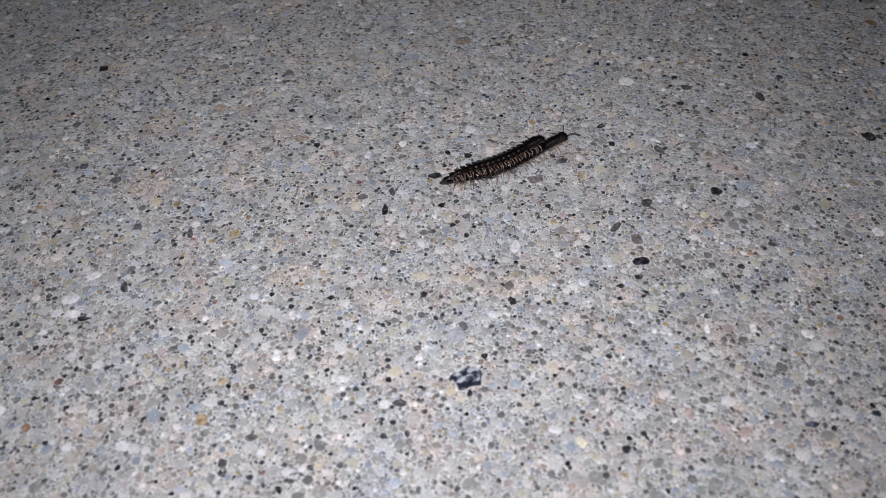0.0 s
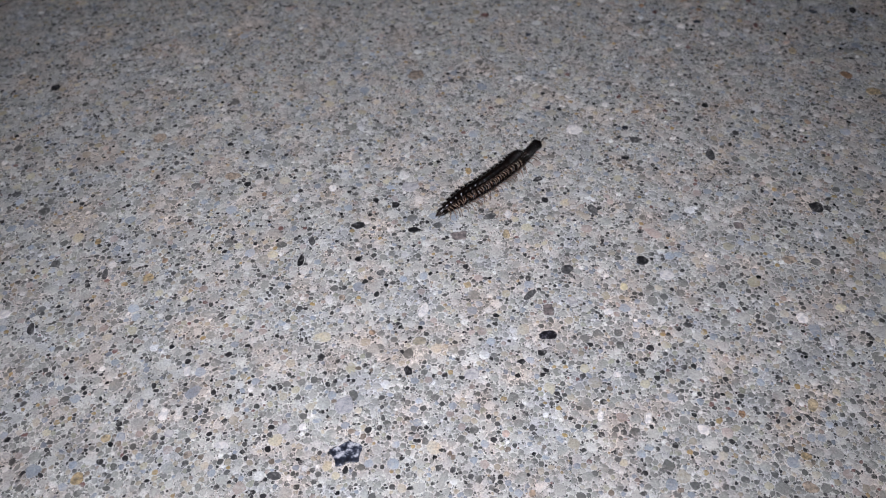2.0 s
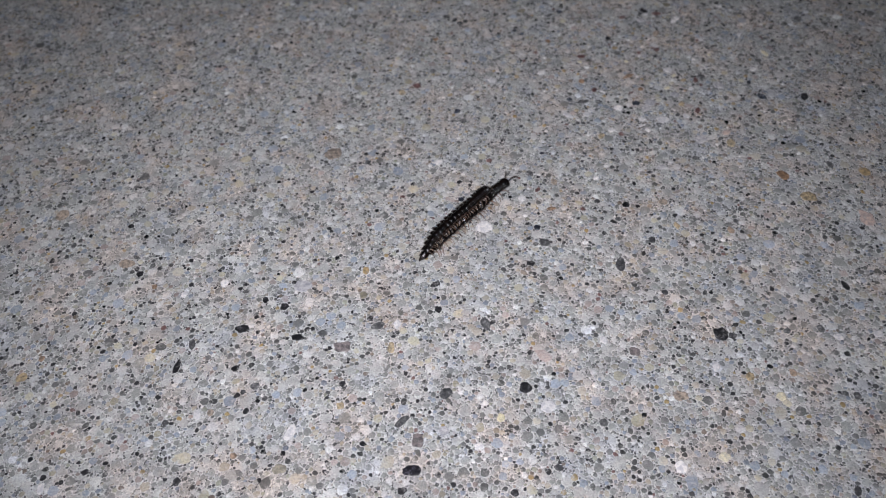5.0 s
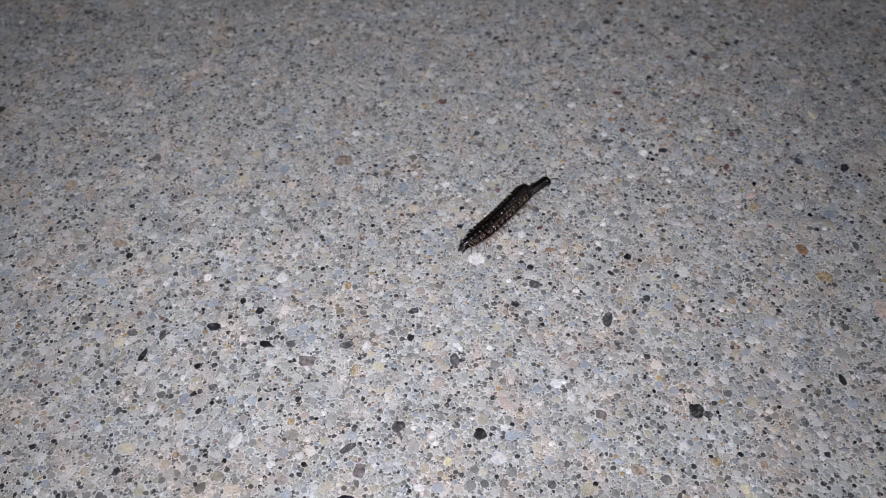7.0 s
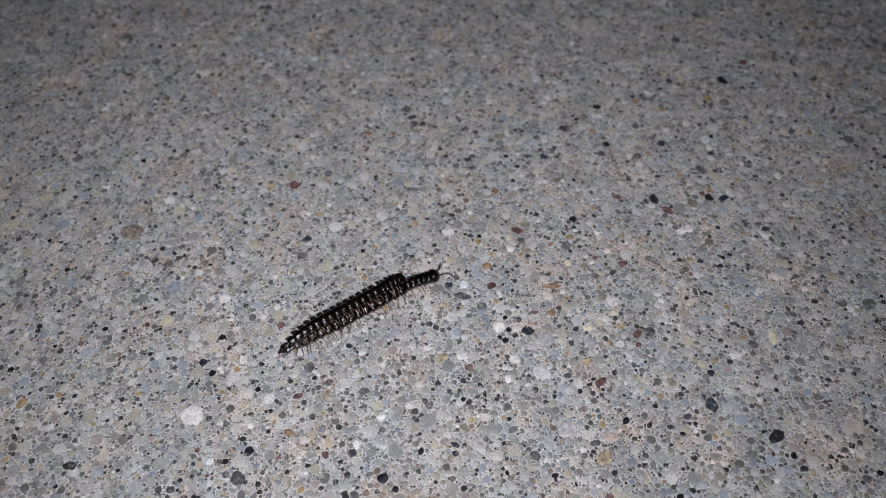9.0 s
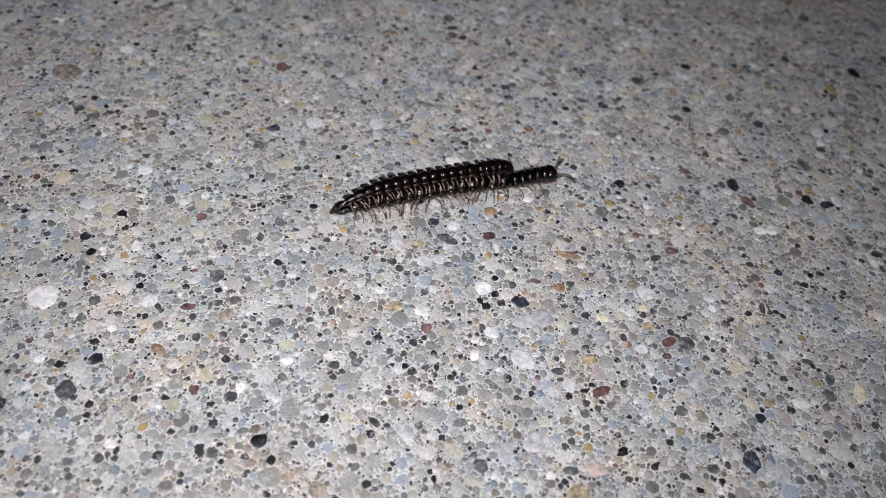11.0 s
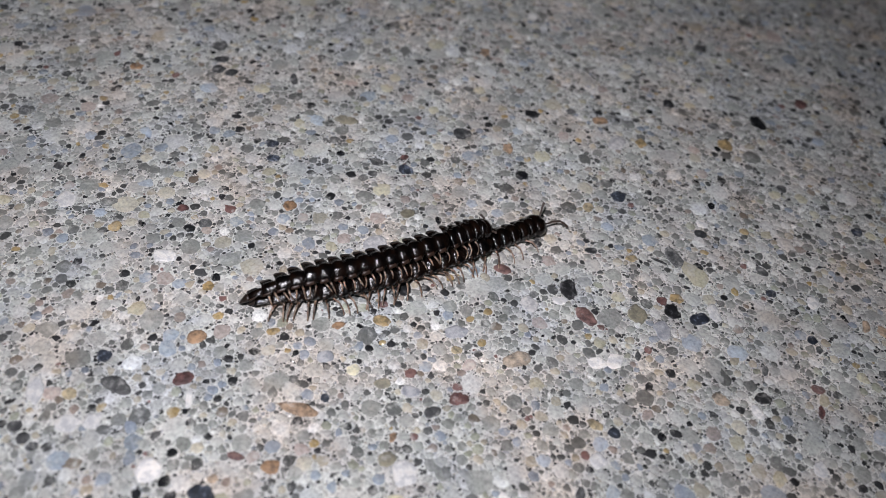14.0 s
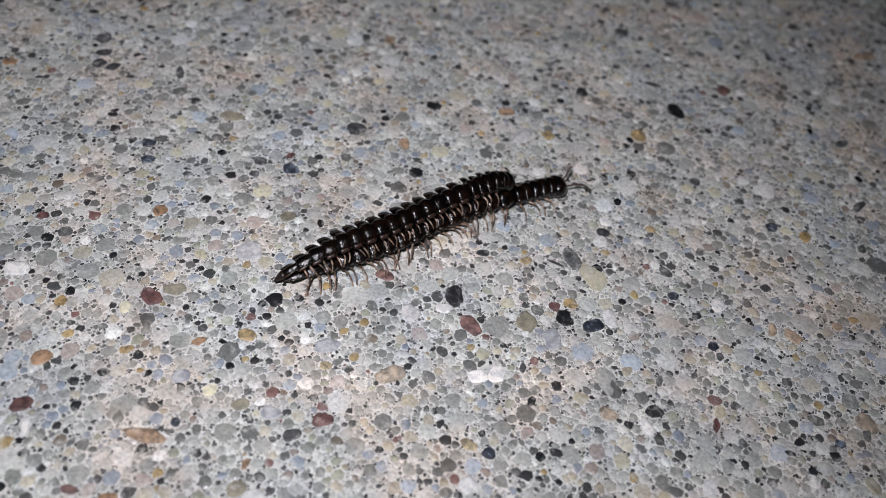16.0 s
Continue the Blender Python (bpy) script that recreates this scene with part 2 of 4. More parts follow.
def stones(kind, rows):
    """Embedded stones: x, y, length, width, turn; or x, y and size where the outline is of no note."""
    for row in rows:
        if len(row) == 3:
            long = random.uniform(1.0, 1.25)
            row = (row[0], row[1], row[2] * long, row[2] / long, random.uniform(0, 180))
        STONES.append((kind, *row))


stones("block", [
    (-15.7, -48.9, 3.1, 2.0, 172)])
stones("marbled", [
    (-43.5, -64.2, 4.6, 3.6, 20)])
stones("black", [
    (30.1, -28.9, 2.4, 2.4, 177), (-97.6, 16.8, 2.0, 2.0, 0), (58.0, 23.6, 2.4, 1.6, 72), (0.5, -36.9, 2.0, 1.9, 154), (34.0, 84.1, 2.2, 1.7, 151), (-41.5, -25.1, 2.2, 1.6, 171), (33.0, 53.1, 2.2, 1.4, 137), (-50.3, -31.5, 2.7, 1.0, 81), (-32.9, -27.0, 2.0, 1.3, 165), (51.1, -20.8, 2.2, 1.0, 106), (-12.1, -17.9, 1.8, 1.2, 19), (-35.5, -21.2, 1.5, 1.4, 93), (39.9, 57.1, 1.6, 1.3, 151), (-35.3, -52.8, 1.7, 1.2, 94), (20.3, -2.3, 1.5, 1.3, 79), (18.1, 68.3, 1.6, 1.2, 24), (-93.3, -45.3, 1.9, 1.0, 170)])
stones("black", [
    (26.3, 79.9, 1.2, 1.5, 47), (3.2, -14.3, 1.4, 1.3, 148), (24.1, 44.0, 1.3, 1.3, 0), (-59.6, -13.7, 1.3, 1.3, 0), (-16.9, -51.7, 1.4, 1.2, 178), (-11.7, -22.7, 1.2, 1.4, 177), (-47.0, -49.5, 1.3, 1.2, 45), (22.6, 60.7, 1.3, 1.2, 46), (-27.1, -77.6, 1.3, 1.2, 73), (48.7, 54.9, 1.4, 1.0, 54), (-38.6, -19.8, 1.3, 1.0, 94), (-41.6, -32.1, 1.2, 1.1, 177), (-2.2, -52.5, 1.2, 1.1, 178), (-63.3, -3.3, 1.1, 1.1, 0), (-7.6, 4.4, 1.0, 1.0, 46), (17.7, -6.0, 1.3, 0.9, 140), (-25.7, -35.3, 1.1, 1.0, 91), (-59.7, -47.7, 1.0, 1.0, 177)])
stones("black", [
    (-5.4, -0.4, 1.0, 1.0, 0), (-40.8, -61.3, 1.0, 1.0, 83), (4.5, -60.7, 1.1, 0.9, 68), (-19.9, -52.9, 1.0, 0.9, 177), (-101.4, -46.4, 1.0, 0.9, 101), (-65.2, -48.3, 1.0, 0.9, 91), (25.6, 5.2, 1.2, 0.7, 3), (-30.4, -54.0, 0.9, 0.9, 79), (22.5, 2.6, 1.1, 0.7, 101), (-0.0, -74.5, 0.9, 0.8, 171), (-39.4, -61.1, 1.0, 0.7, 82), (-52.2, -70.9, 1.0, 0.7, 87), (-96.2, -58.0, 0.9, 0.7, 100), (-55.0, -68.4, 0.8, 0.7, 171), (20.3, 39.4, 0.6, 0.5, 141)])
stones("blue", [
    (50.2, 24.2, 2.1, 1.5, 116), (26.4, 23.6, 1.7, 1.5, 8), (41.8, 58.0, 1.8, 1.2, 66), (30.0, 64.9, 1.5, 1.4, 47), (-4.4, -78.2, 1.9, 1.0, 170), (15.3, 53.8, 1.3, 1.4, 74), (-7.4, 23.1, 1.6, 1.0, 47), (4.9, -6.7, 1.3, 1.3, 45), (5.2, 47.8, 1.3, 1.1, 46), (47.1, 76.8, 1.0, 1.3, 16), (-7.4, 0.3, 1.1, 1.1, 145), (14.0, 25.4, 1.1, 1.1, 46), (6.7, 46.6, 1.3, 0.9, 39), (3.8, -78.2, 1.3, 0.9, 171), (48.8, 28.4, 1.0, 1.0, 21), (44.7, 64.6, 0.9, 1.0, 4), (49.1, 62.6, 0.9, 0.9, 44), (7.4, 10.9, 1.0, 0.8, 11)])
stones("blue", [
    (42.4, 45.0, 0.9, 0.9, 42), (26.8, 33.4, 0.7, 0.7, 98), (59.2, 61.5, 0.7, 0.7, 143)])
stones("slate", [
    (17.4, -15.1, 2.9, 1.6, 80), (-4.6, -25.6, 2.5, 1.6, 102), (-10.9, -37.4, 2.1, 1.9, 42), (5.9, -10.1, 1.9, 1.8, 145), (37.1, 62.2, 2.5, 1.3, 155), (-17.0, -41.6, 2.7, 1.1, 42), (-20.9, -25.4, 2.1, 1.4, 19), (15.5, 61.1, 1.7, 1.7, 17), (16.5, 24.6, 2.3, 1.2, 14), (-8.7, 53.5, 1.6, 1.7, 48), (23.7, 91.1, 1.6, 1.7, 162), (40.2, 30.7, 1.7, 1.6, 33), (57.1, 5.5, 2.0, 1.3, 96), (-88.3, -40.4, 2.2, 1.1, 96), (-87.5, -28.2, 1.6, 1.5, 170), (4.8, 5.9, 1.4, 1.7, 45), (-52.5, -66.5, 1.9, 1.2, 171), (-6.4, 20.3, 1.5, 1.5, 0)])
stones("slate", [
    (-79.6, -31.1, 2.2, 1.0, 93), (-6.0, 51.1, 1.4, 1.4, 0), (34.3, 8.3, 1.4, 1.4, 0), (31.7, -29.3, 1.5, 1.3, 177), (-74.1, -71.0, 1.5, 1.3, 92), (-7.0, 52.3, 1.6, 1.2, 57), (-70.8, -68.1, 1.6, 1.2, 171), (23.3, -10.2, 1.5, 1.2, 77), (-48.7, -27.7, 1.9, 1.0, 97), (-67.2, 41.2, 1.5, 1.1, 99), (10.8, -42.8, 1.3, 1.3, 177), (-38.3, -35.2, 1.3, 1.3, 0), (3.9, -49.2, 1.5, 1.1, 155), (44.9, -28.6, 1.5, 1.1, 102), (46.5, -39.9, 1.3, 1.2, 69), (-4.8, 51.7, 1.4, 1.1, 96), (12.5, 6.2, 1.4, 1.1, 33), (30.4, 86.0, 1.7, 0.9, 22)])
stones("slate", [
    (47.3, 91.6, 1.7, 0.9, 76), (51.6, 84.7, 1.9, 0.8, 81), (-72.0, -7.1, 1.3, 1.1, 93), (41.9, -53.7, 1.5, 1.0, 69), (-20.7, 33.2, 1.3, 1.1, 146), (-0.2, 55.2, 1.8, 0.8, 141), (15.6, -1.3, 1.2, 1.2, 44), (39.9, -28.8, 1.2, 1.1, 19), (31.1, 80.2, 1.2, 1.1, 47), (32.6, 37.6, 1.3, 1.0, 66), (12.9, 52.7, 1.3, 1.0, 18), (-23.8, 10.1, 1.2, 1.1, 48), (39.8, 13.0, 1.4, 0.9, 44), (51.6, 36.6, 1.3, 1.0, 113), (8.9, 37.8, 1.1, 1.1, 45), (37.4, 66.2, 1.1, 1.1, 17), (23.3, -20.9, 1.1, 1.1, 0), (48.2, 21.3, 1.2, 1.0, 44)])
stones("slate", [
    (7.0, 71.3, 1.2, 0.9, 133), (-39.3, -6.1, 1.1, 1.0, 176), (37.7, -6.8, 1.1, 1.0, 102), (19.3, 6.7, 1.1, 1.0, 44), (43.1, 66.2, 1.2, 0.9, 163), (62.3, -4.3, 1.2, 0.9, 19), (-4.0, 33.5, 1.1, 0.9, 141), (48.8, -23.0, 1.3, 0.8, 100), (18.5, -5.5, 1.1, 1.0, 18), (-29.6, 3.6, 1.0, 1.0, 0), (53.1, -9.5, 1.0, 1.0, 98), (-0.0, -14.7, 1.1, 0.9, 45), (20.4, 71.4, 0.9, 1.1, 47), (39.9, 76.9, 0.9, 1.1, 46), (33.5, 19.9, 1.2, 0.8, 44), (43.3, 39.6, 1.4, 0.7, 122), (29.4, -21.3, 1.1, 0.8, 75), (3.8, 11.8, 1.3, 0.7, 135)])
stones("slate", [
    (20.5, 8.2, 1.0, 0.9, 44), (14.7, 18.6, 1.0, 0.9, 45), (56.8, 41.1, 1.0, 0.9, 44), (12.6, 34.4, 1.1, 0.8, 21), (-28.5, -68.9, 0.9, 0.9, 171), (-1.2, -15.3, 1.0, 0.9, 149), (13.7, 51.4, 0.9, 0.9, 46), (15.8, 18.5, 0.9, 0.9, 0), (1.5, -56.0, 0.9, 0.9, 0), (31.9, 57.8, 1.1, 0.8, 44), (22.5, 13.2, 0.8, 1.0, 44), (-30.6, -67.8, 0.9, 0.8, 79), (-39.9, -36.1, 0.9, 0.8, 95), (49.6, 70.4, 0.9, 0.8, 44), (15.0, 10.5, 1.0, 0.7, 134), (-4.2, -13.9, 1.0, 0.7, 45), (-22.2, 5.0, 0.9, 0.8, 147), (69.7, -18.2, 0.8, 0.8, 19)])
stones("slate", [
    (-20.9, -59.8, 0.9, 0.7, 76), (46.5, 23.8, 0.8, 0.7, 21), (25.0, 12.0, 0.9, 0.6, 44), (40.2, 51.6, 1.0, 0.5, 118), (47.7, 57.3, 1.0, 0.5, 112), (14.3, 8.5, 0.8, 0.7, 45), (21.6, 12.5, 0.8, 0.6, 44), (49.9, 62.1, 0.8, 0.6, 117), (9.7, -14.8, 0.8, 0.6, 146)])
stones("olive", [
    (-33.5, -48.1, 2.2, 1.6, 178), (38.1, 54.9, 1.9, 1.6, 126), (7.2, 54.7, 2.2, 1.3, 31), (-23.3, -19.4, 1.6, 1.4, 90), (18.6, 39.9, 1.8, 1.1, 44), (45.1, 24.9, 1.4, 1.2, 176), (18.9, 50.1, 1.4, 1.1, 90), (32.8, 33.0, 1.2, 1.1, 45), (62.0, 60.1, 1.3, 1.0, 142), (25.4, 7.7, 1.0, 1.1, 44), (28.7, 36.9, 1.2, 0.9, 43), (26.0, 3.4, 1.0, 1.0, 133)])
stones("pale", [
    (-32.9, -17.3, 3.0, 2.5, 176), (-43.9, -57.3, 3.1, 2.6, 84), (36.3, 13.1, 2.4, 2.1, 44), (42.9, 28.0, 2.4, 1.9, 122), (29.0, 23.6, 2.1, 2.1, 134), (19.5, 45.7, 2.1, 2.0, 58), (-26.8, -54.2, 2.2, 1.9, 171), (26.0, 70.9, 2.4, 1.6, 92), (28.1, 22.1, 2.3, 1.6, 56), (-51.7, -60.0, 1.8, 1.7, 171), (34.1, 25.7, 1.8, 1.6, 131), (40.3, 55.0, 2.0, 1.3, 124), (29.5, 43.8, 1.9, 1.3, 44), (27.9, 6.3, 2.0, 1.2, 173), (-11.3, -43.3, 1.6, 1.5, 86), (31.7, 49.7, 1.6, 1.4, 131), (-56.0, -42.9, 1.8, 1.1, 88), (56.4, 69.8, 2.5, 0.8, 44), (-66.3, -59.3, 1.3, 1.2, 170), (24.4, 35.7, 1.3, 1.1, 43)])
stones("pale", [
    (30.5, 37.8, 1.4, 1.0, 32)])
stones("tan", [
    (-30.1, 12.7, 3.6, 3.1, 48), (-75.8, -0.2, 2.8, 2.3, 94), (-62.2, -11.5, 2.8, 2.0, 170), (22.1, -39.0, 2.3, 1.9, 177), (34.1, 45.0, 2.2, 1.5, 61), (11.8, -74.2, 2.0, 1.6, 171), (60.0, 64.3, 1.7, 1.7, 169), (-97.0, -24.9, 1.9, 1.5, 171), (26.6, -2.0, 1.6, 1.6, 0), (8.8, 3.7, 1.9, 1.2, 102), (46.5, 52.7, 1.3, 1.2, 43), (-63.5, -62.6, 1.2, 1.2, 88), (2.0, -16.1, 1.4, 1.0, 149), (-44.1, -39.3, 1.1, 1.1, 177), (32.4, 6.3, 1.6, 0.7, 44), (36.9, 16.4, 1.2, 0.9, 44)])
stones("ochre", [
    (51.2, -1.8, 2.8, 2.8, 176), (62.4, 3.5, 2.3, 1.9, 95), (41.4, 11.8, 2.1, 1.8, 74), (-76.8, -64.5, 1.9, 1.6, 96), (-72.9, -32.4, 1.8, 1.7, 94), (16.2, -63.3, 2.2, 1.3, 64), (-17.8, 29.1, 1.6, 1.6, 0), (-18.8, -29.4, 2.2, 1.1, 89), (33.3, 78.5, 1.5, 1.6, 46), (34.8, 22.8, 1.7, 1.4, 44), (18.6, 14.9, 1.7, 1.3, 69), (27.9, -7.4, 1.8, 1.2, 105), (-23.1, -14.6, 1.6, 1.2, 90), (32.5, -36.3, 1.4, 1.4, 0), (-25.8, -38.8, 1.4, 1.4, 76), (27.6, 72.5, 1.2, 1.5, 46), (-74.3, -59.2, 1.3, 1.3, 0), (12.7, -70.2, 1.4, 1.2, 171)])
stones("ochre", [
    (-81.9, -24.2, 1.3, 1.2, 106), (25.0, 40.7, 1.4, 1.0, 10), (-8.6, 27.9, 1.2, 1.1, 48), (49.6, 77.8, 1.0, 1.3, 16), (36.6, 29.8, 1.3, 1.0, 45), (4.6, 32.7, 1.1, 1.1, 0), (39.5, 58.5, 1.2, 1.0, 12), (28.9, 61.8, 1.2, 1.0, 122), (41.1, 44.6, 1.3, 0.8, 4), (15.0, 22.2, 1.0, 1.0, 0), (-76.3, -33.4, 1.0, 1.0, 105), (14.0, 34.0, 0.9, 1.0, 44), (48.7, 30.4, 1.0, 0.9, 44), (34.7, 59.5, 1.1, 0.8, 45), (39.9, 69.3, 0.9, 0.8, 45), (20.3, 34.6, 1.0, 0.7, 70), (56.9, 63.3, 0.8, 0.8, 143), (47.7, 39.1, 0.8, 0.8, 0)])
stones("ochre", [
    (30.5, 42.6, 0.9, 0.7, 44), (30.4, 20.5, 0.7, 0.7, 0)])
stones("rust", [
    (48.3, 3.3, 2.6, 2.1, 99), (43.6, 107.0, 3.0, 1.3, 61), (26.2, 31.6, 2.7, 1.1, 27), (23.1, 72.4, 1.8, 1.2, 47), (53.1, 67.6, 1.7, 1.2, 168), (17.0, 30.6, 1.5, 1.3, 78), (8.9, 72.6, 1.2, 1.6, 48), (36.4, -8.8, 1.7, 1.1, 103), (38.7, -35.9, 1.4, 1.2, 72), (-11.1, 45.9, 1.5, 1.1, 48), (-97.9, -61.8, 1.5, 1.1, 101), (7.7, -2.6, 1.6, 1.0, 5), (19.6, 62.6, 1.1, 1.4, 46), (11.8, 43.8, 1.2, 1.2, 45), (28.0, 27.6, 1.3, 1.1, 45), (6.8, -63.7, 1.1, 1.1, 171), (-70.9, -29.3, 1.2, 1.0, 93), (-39.9, -46.0, 1.1, 1.0, 177)])
stones("rust", [
    (-56.7, -16.4, 1.2, 0.9, 99), (-21.4, -71.8, 1.1, 0.9, 75), (51.7, 67.0, 1.4, 0.7, 107), (24.2, -2.8, 1.0, 0.9, 44), (36.3, 26.7, 1.0, 0.8, 44), (55.2, 70.8, 0.9, 0.8, 44), (23.1, 38.2, 1.0, 0.7, 63), (24.9, 18.9, 0.8, 0.7, 138), (26.1, 24.7, 0.7, 0.7, 45), (32.0, 34.4, 0.8, 0.5, 110), (15.9, 9.8, 0.6, 0.6, 45)])
stones("yellow", [
    (26.0, -48.4, 1.8, 1.7, 177), (36.0, -39.6, 1.7, 1.5, 72), (-32.1, -75.7, 1.7, 1.5, 75), (54.2, 37.3, 2.4, 1.1, 111), (30.0, -54.9, 1.6, 1.4, 72), (-3.3, -41.6, 1.6, 1.2, 84), (33.0, 27.6, 1.3, 1.0, 20), (26.5, 36.3, 1.1, 1.0, 43), (35.0, 31.3, 1.3, 0.8, 45), (17.4, 36.6, 1.1, 0.8, 143), (43.2, 37.4, 0.9, 0.9, 123)])
stones("mauve", [
    (-26.1, -29.0, 3.1, 2.4, 3), (-14.8, -44.6, 2.6, 2.0, 87), (16.9, -31.5, 2.0, 1.8, 170)])
stones("white", [
    (-3.8, -6.2, 2.8, 2.8, 45), (-95.6, -41.3, 2.6, 2.0, 170), (30.5, 18.6, 2.3, 2.2, 44), (3.4, -40.0, 2.2, 2.3, 154), (-32.5, -42.8, 2.7, 1.5, 66), (34.3, 33.1, 2.1, 1.8, 128), (20.0, -49.7, 2.0, 1.8, 64), (-92.9, -37.3, 2.1, 1.6, 170), (-94.8, -44.1, 2.2, 1.5, 170), (9.5, 33.6, 1.9, 1.6, 45), (-0.3, 31.8, 1.9, 1.6, 133), (22.9, 22.4, 1.7, 1.7, 0), (13.2, 20.9, 2.3, 1.2, 141), (-11.1, 9.5, 1.7, 1.6, 47), (-67.4, -56.4, 2.2, 1.2, 89), (-17.9, -25.2, 1.9, 1.3, 88)])
stones("white", [
    (-97.1, -43.6, 1.6, 1.5, 101), (1.4, -65.4, 1.6, 1.5, 170), (-59.4, -61.6, 2.1, 1.1, 171), (-45.5, -16.2, 1.6, 1.4, 96), (50.8, 32.4, 1.7, 1.3, 20), (16.8, 20.9, 1.7, 1.3, 45), (-45.9, -39.5, 2.0, 1.1, 97), (-34.6, -73.5, 1.8, 1.2, 170), (3.0, -0.0, 1.5, 1.4, 72), (39.2, 50.0, 1.5, 1.3, 121), (42.4, 59.4, 1.8, 1.1, 149), (53.0, -29.8, 1.6, 1.2, 19), (-65.1, -49.9, 1.9, 1.0, 91), (17.7, 22.1, 1.4, 1.4, 0), (35.0, 19.4, 1.4, 1.4, 0), (28.1, -34.5, 1.8, 1.1, 75), (20.7, 16.3, 1.6, 1.2, 27), (42.8, 42.5, 1.4, 1.3, 128)])
stones("white", [
    (-93.9, -51.7, 1.5, 1.2, 99), (-5.1, -63.1, 1.8, 1.0, 70), (26.7, 18.9, 1.4, 1.3, 44), (12.7, -29.3, 1.3, 1.3, 0), (47.1, -30.1, 1.3, 1.3, 19), (38.4, 48.9, 1.4, 1.2, 66), (-6.5, -45.8, 1.4, 1.1, 19), (-51.6, -18.2, 1.4, 1.0, 98), (54.1, 52.6, 1.3, 1.0, 117), (47.6, 66.2, 1.4, 1.0, 117), (22.6, -54.0, 1.6, 0.8, 75), (-11.1, -62.2, 1.6, 0.8, 72), (37.5, 27.2, 1.3, 1.0, 44), (-49.2, -60.0, 1.1, 1.1, 0), (48.9, 53.6, 1.5, 0.8, 150), (36.9, 67.4, 1.2, 1.0, 31), (16.2, 4.2, 1.2, 1.0, 44), (50.8, 43.8, 1.2, 1.0, 45)])
stones("white", [
    (27.2, 16.0, 1.2, 0.9, 138), (-7.6, -56.2, 1.1, 1.0, 170), (33.1, 51.7, 1.2, 0.9, 44), (12.4, -10.4, 1.0, 0.9, 44), (20.6, 27.2, 1.5, 0.6, 139), (39.9, 36.1, 0.9, 0.9, 0), (-48.8, -65.8, 0.9, 0.8, 85)])
stones("red", [
    (35.4, 51.9, 2.1, 1.3, 165), (-15.0, 31.0, 1.8, 1.6, 145), (17.9, 38.4, 1.9, 1.3, 165), (35.7, 90.4, 1.4, 1.7, 13), (37.4, 20.9, 2.1, 1.0, 65), (33.2, 39.7, 1.7, 1.1, 55), (38.9, 29.7, 1.7, 1.0, 75), (19.1, 27.9, 1.5, 1.1, 69), (28.1, 51.0, 1.5, 1.0, 25), (22.3, 15.1, 1.2, 1.2, 45), (-95.0, -55.5, 1.3, 1.1, 170), (-2.1, 9.5, 1.1, 1.1, 0), (5.8, 1.9, 1.5, 0.8, 45), (13.0, -3.0, 1.0, 1.0, 44), (38.8, 57.4, 1.0, 0.9, 44), (51.3, 58.6, 1.1, 0.8, 32), (6.4, 37.6, 0.9, 0.9, 47), (54.8, 42.5, 1.0, 0.8, 115)])
stones("red", [
    (14.1, 54.9, 0.8, 0.9, 46), (39.6, 28.2, 0.9, 0.8, 44), (52.3, 56.9, 1.2, 0.6, 109), (25.9, 26.6, 1.2, 0.6, 27), (-17.4, 1.4, 1.0, 0.7, 147), (-0.4, -9.4, 0.7, 0.7, 0), (8.4, -5.8, 0.7, 0.6, 44)])
stones("pink", [
    (59.1, -7.2, 4.2, 2.8, 96), (41.2, 14.6, 1.9, 1.3, 44), (-18.2, -74.3, 1.8, 1.3, 74), (-23.5, -63.5, 1.2, 1.1, 76)])


def pebble_mesh(name, mat, rng, blocky=False):
    """An embedded stone one millimetre across: an uneven, worn cap that stands a little proud."""
    bm = bmesh.new()
    n = 20
    waves = [(k, rng.uniform(0.01, 0.15) / k ** 0.6, rng.uniform(0, 6.28)) for k in (2, 3, 4, 5, 7)]
    flats, start, blunt = rng.choice((4, 5, 5, 6, 7)), rng.uniform(0, 6.28), rng.uniform(0.15, 0.7)
    if blocky:
        flats, start, blunt = 4, math.pi / 4 + rng.uniform(-0.08, 0.08), 0.12
    wedge = 2 * math.pi / flats

    def facet(a):
        return 1.08 * math.cos(wedge / 2) / math.cos((a - start) % wedge - wedge / 2)
    corner = [blunt + (1 - blunt) * facet(2 * math.pi * i / n) + 0.95 * sum(h * math.sin(k * 2 * math.pi * i / n + p) for k, h, p in waves) for i in range(n)]
    slope, heading = rng.uniform(0, 0.09), rng.uniform(0, 6.28)
    rings = []
    for scale, z in ((1.0, -0.12), (0.98, 0.012), (0.84, 0.055), (0.45, 0.07)):
        ring = []
        for i in range(n):
            a = 2 * math.pi * i / n
            x, y = 0.49 * scale * corner[i] * math.cos(a), 0.49 * scale * corner[i] * math.sin(a)
            ring.append(bm.verts.new((x * MM, y * MM, (z * 0.6 + slope * (x * math.cos(heading) + y * math.sin(heading)) + rng.uniform(-0.015, 0.015)) * MM)))
        rings.append(ring)
    for a, b in zip(rings, rings[1:]):
        for i in range(n):
            bm.faces.new((a[i], a[(i + 1) % n], b[(i + 1) % n], b[i]))
    bm.faces.new(rings[-1])
    return mesh_of(name, bm, mat)


